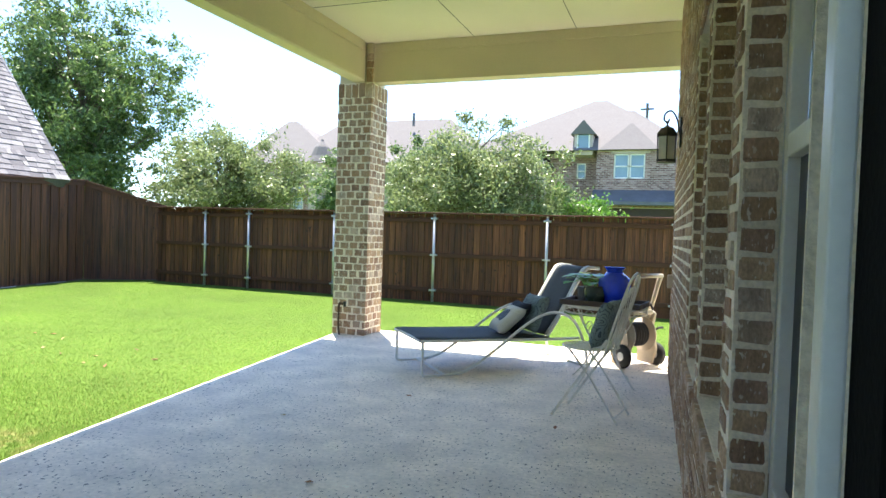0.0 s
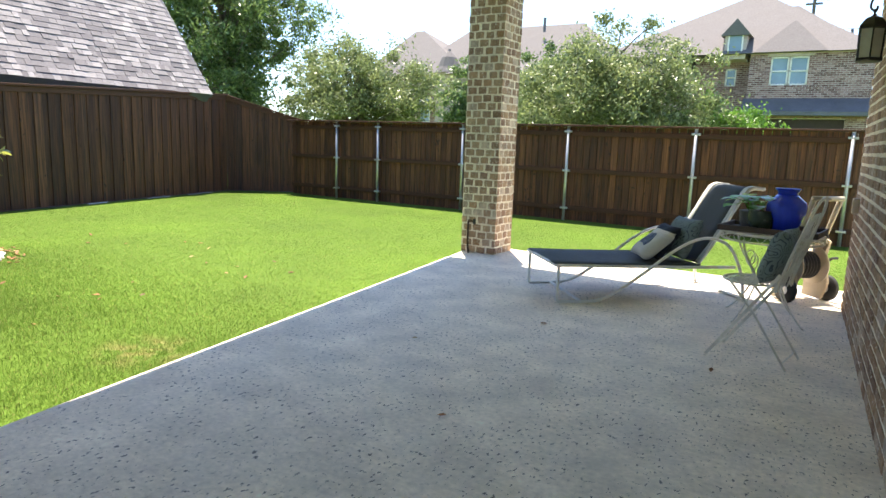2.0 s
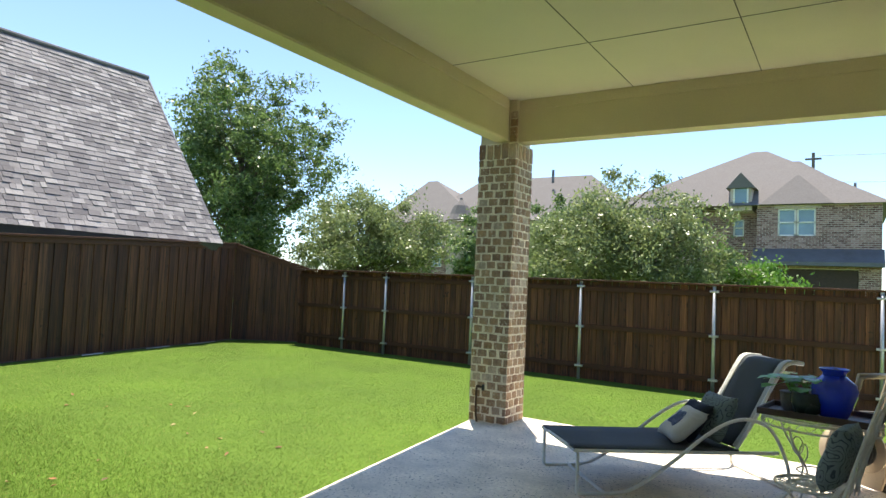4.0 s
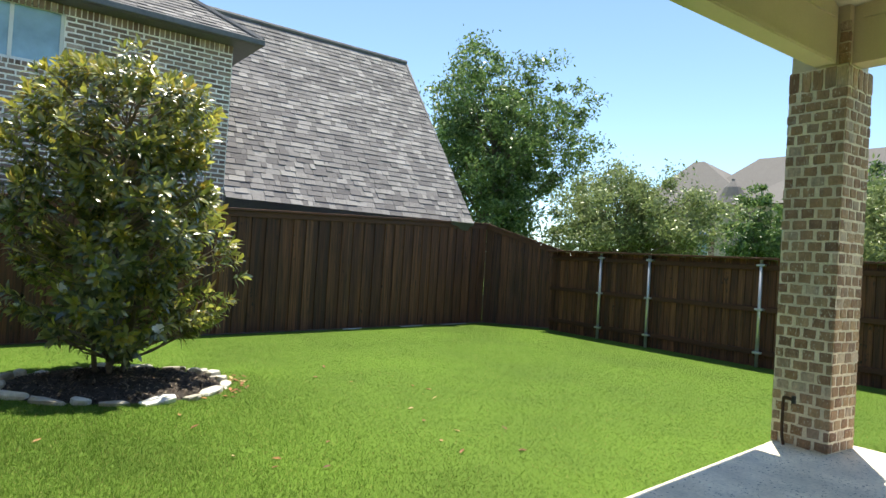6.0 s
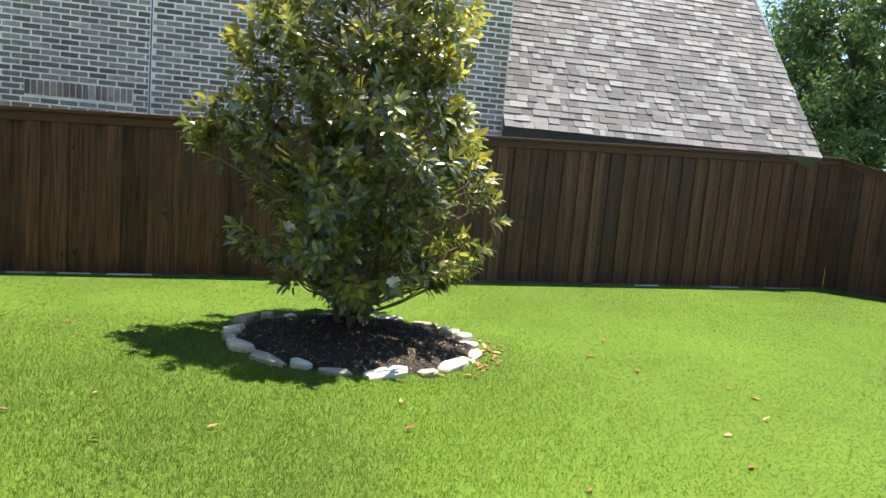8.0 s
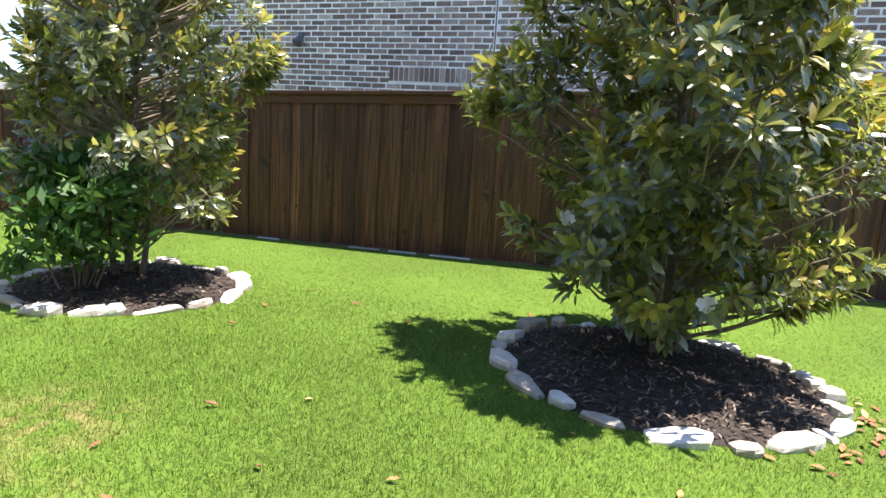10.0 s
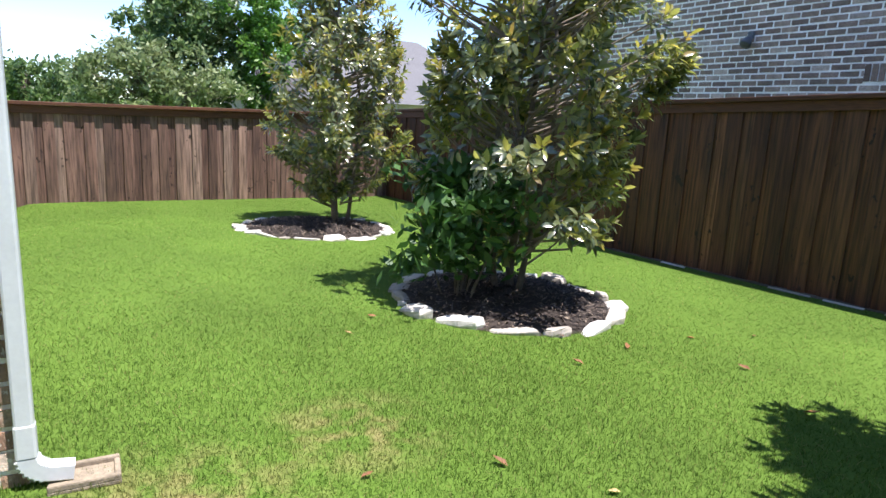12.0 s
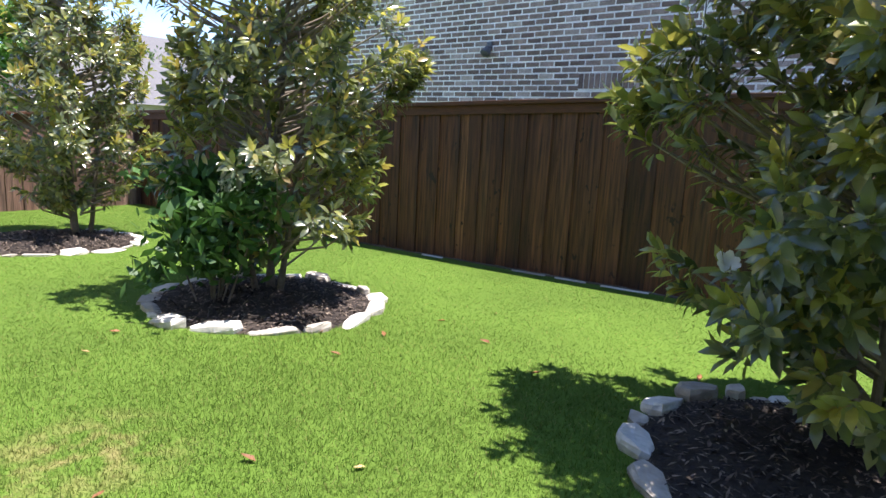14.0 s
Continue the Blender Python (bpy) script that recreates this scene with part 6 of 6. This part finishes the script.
part("drum", lathe([(0.20, -0.17), (0.20, -0.155), (0.10, -0.15), (0.10, 0.15), (0.20, 0.155), (0.20, 0.17)], 28), mat_plastic, cart, "", True, Matrix.Translation((0.02, 0, 0.36)) @ pose(0, 0, 0, 90, 0, 0))
bm = bmesh.new()
tube(bm, [(0.02 + 0.125 * math.cos(k * 0.3142), -0.12 + 0.0019 * k, 0.36 + 0.125 * math.sin(k * 0.3142)) for k in range(127)], 0.018, 6)
part("hose", bm, mat_rubber, cart, "black coiled hose", True)
part("crank", one_tube([(0.02, 0.23, 0.36), (0.02, 0.29, 0.36), (0.13, 0.29, 0.44), (0.13, 0.36, 0.44)], 0.014, 8), mat_rubber, cart)
part("tool_tray", one_box(-0.02, 0.16, -0.17, 0.17, 0.60, 0.66, 0.015), mat_plastic, cart)
part("nozzle", one_tube([(0.05, 0.05, 0.70), (0.16, 0.12, 0.72), (0.19, 0.13, 0.66)], 0.022, 8, 0.014), mat_rubber, cart)
part("hose_tail", one_tube(curve_pts([(-0.08, -0.1, 0.36), (-0.16, -0.15, 0.14), (-0.25, 0.0, 0.02), (-0.30, 0.22, 0.02)], 6), 0.012, 6), mat_rubber, cart, "", True)

# wall lantern and outlet cover
LS = 5.38
lantern = thing("wall_lantern", MW @ Matrix.Translation((LS, 0, 0)), "black metal wall lantern with clear glass and scroll arm", "wall lamp")
part("backplate", one_box(-0.055, 0.055, 0.0, 0.025, 2.34, 2.62, 0.01), mat_black, lantern)
part("scroll_arm", one_tube(curve_pts([(0, 0.02, 2.44), (0, 0.05, 2.60), (0, 0.10, 2.68), (0, 0.155, 2.66), (0, 0.165, 2.60), (0, 0.13, 2.575), (0, 0.12, 2.61)], 6), 0.008, 8), mat_black, lantern, "", True)
LC = 0.135
part("finial", lathe([(0.006, 2.59), (0.014, 2.57), (0.006, 2.555), (0.02, 2.54), (0.02, 2.53)], 12, at=(0, LC, 0)), mat_black, lantern, "", True)
part("roof", lathe([(0.105, 2.445), (0.10, 2.47), (0.06, 2.52), (0.018, 2.54)], 6, at=(0, LC, 0)), mat_black, lantern)
part("base", lathe([(0.09, 2.20), (0.10, 2.205), (0.10, 2.225), (0.02, 2.23)], 6, at=(0, LC, 0)), mat_black, lantern)
for k in range(6):
    a = k * math.pi / 3
    part("bar", one_tube([(0.088 * math.cos(a), LC + 0.088 * math.sin(a), 2.22), (0.095 * math.cos(a), LC + 0.095 * math.sin(a), 2.45)], 0.006, 6), mat_black, lantern)
part("pane", lathe([(0.078, 2.23), (0.085, 2.44)], 6, at=(0, LC, 0)), surface("frosted glass", (0.55, 0.57, 0.55), 0.15, grain=20, grain_amount=0.05, blotch=5, blotch_amount=0.1, bump=0.1), lantern, "pale glass")
outlet = thing("outlet_cover", MW @ Matrix.Translation((6.15, 0, 1.04)), "beige weatherproof outlet cover on the brick wall", "outlet")
part("box", one_box(-0.04, 0.04, 0.0, 0.06, -0.07, 0.07, 0.012), mat_plastic, outlet)

# downspout at the corner of the wing, with its splash block
MD = frame_on(A0, U)
GZ = float(lift(-3.6, 0.0))
spout = thing("downspout", MD, "light grey metal downspout on the brick corner", "downspout")
part("pipe", one_box(-0.024, 0.041, 0.006, 0.060, GZ + 0.125, 4.05, 0.010), mat_spout, spout)
part("sleeve", one_box(-0.027, 0.044, 0.003, 0.063, GZ + 0.12, GZ + 0.26, 0.010), mat_spout, spout)
bm = bmesh.new()
ring_prev = None
bend = [(k / 16 * radians(82), 0.0) for k in range(17)] + [(radians(82), 0.03), (radians(82), 0.075)]
for k, (ang, run) in enumerate(bend):
    t = Vector((-math.sin(ang), 0, -math.cos(ang)))
    nrm = Vector((math.cos(ang), 0, -math.sin(ang)))
    c = Vector((0.0085 - 0.085 * (1 - math.cos(ang)), 0.034, GZ + 0.125 - 0.072 * math.sin(ang))) + t * run
    half = 0.041 if k % 2 and k < 15 else 0.033
    ring = [bm.verts.new(c + nrm * (half * a) + Vector((0, 0.030 * b, 0))) for a, b in ((-1, -0.8), (-0.8, -1), (0.8, -1), (1, -0.8), (1, 0.8), (0.8, 1), (-0.8, 1), (-1, 0.8))]
    if ring_prev:
        for i in range(8):
            bm.faces.new((ring_prev[i], ring_prev[(i + 1) % 8], ring[(i + 1) % 8], ring[i]))
    ring_prev = ring
part("elbow", bm, mat_spout, spout, "ribbed white elbow")
bm = bmesh.new()
box(bm, -0.295, -0.05, -0.045, 0.125, 0.0, 0.022, 0.006)
for y0, y1 in ((-0.045, -0.022), (0.102, 0.125)):
    box(bm, -0.295, -0.05, y0, y1, 0.015, 0.045, 0.008)
box(bm, -0.295, -0.272, -0.04, 0.12, 0.015, 0.036, 0.008)
solid("splash_block", bm, surface("weathered concrete", (0.27, 0.22, 0.155), 0.9, grain=50, grain_amount=0.25, blotch=9, blotch_amount=0.3, bump=0.6), "weathered tan concrete splash block on the lawn", "splash block", m=MD @ Matrix.Translation((0, 0, GZ - 0.01)))

# pale edging strips along the foot of the side fence
r = random.Random(17)
foot = bpy.data.objects["fence_side"].matrix_world
strip = mesh_of("edging_strip", [(-0.5, -0.03, -0.03), (0.5, -0.03, -0.03), (0.5, 0.03, -0.03), (-0.5, 0.03, -0.03), (-0.5, -0.02, 1), (0.5, -0.02, 1), (0.5, 0.02, 1), (-0.5, 0.02, 1)], [(4, 5, 6, 7), (0, 1, 5, 4), (1, 2, 6, 5), (2, 3, 7, 6), (3, 0, 4, 7)], mat_stone)
for s, ln in ((1.2, 0.9), (2.6, 0.7), (4.3, 0.5), (8.3, 0.4), (12.2, 0.5), (12.8, 0.35), (13.3, 0.4), (14.6, 0.3)):
    e = tagged(new("edging_strip", strip), "pale stone edging strip at the foot of the fence", "edging", "edging strips")
    p = foot @ Vector((s, 0.11, 0))
    e.matrix_world = Matrix.Translation((p.x, p.y, float(lift(p.x, p.y)))) @ foot.to_3x3().to_4x4() @ pose(0, 0, 0, 0, 0, r.uniform(-3, 3)) @ Matrix.Diagonal((ln, 0.7, 0.012, 1))
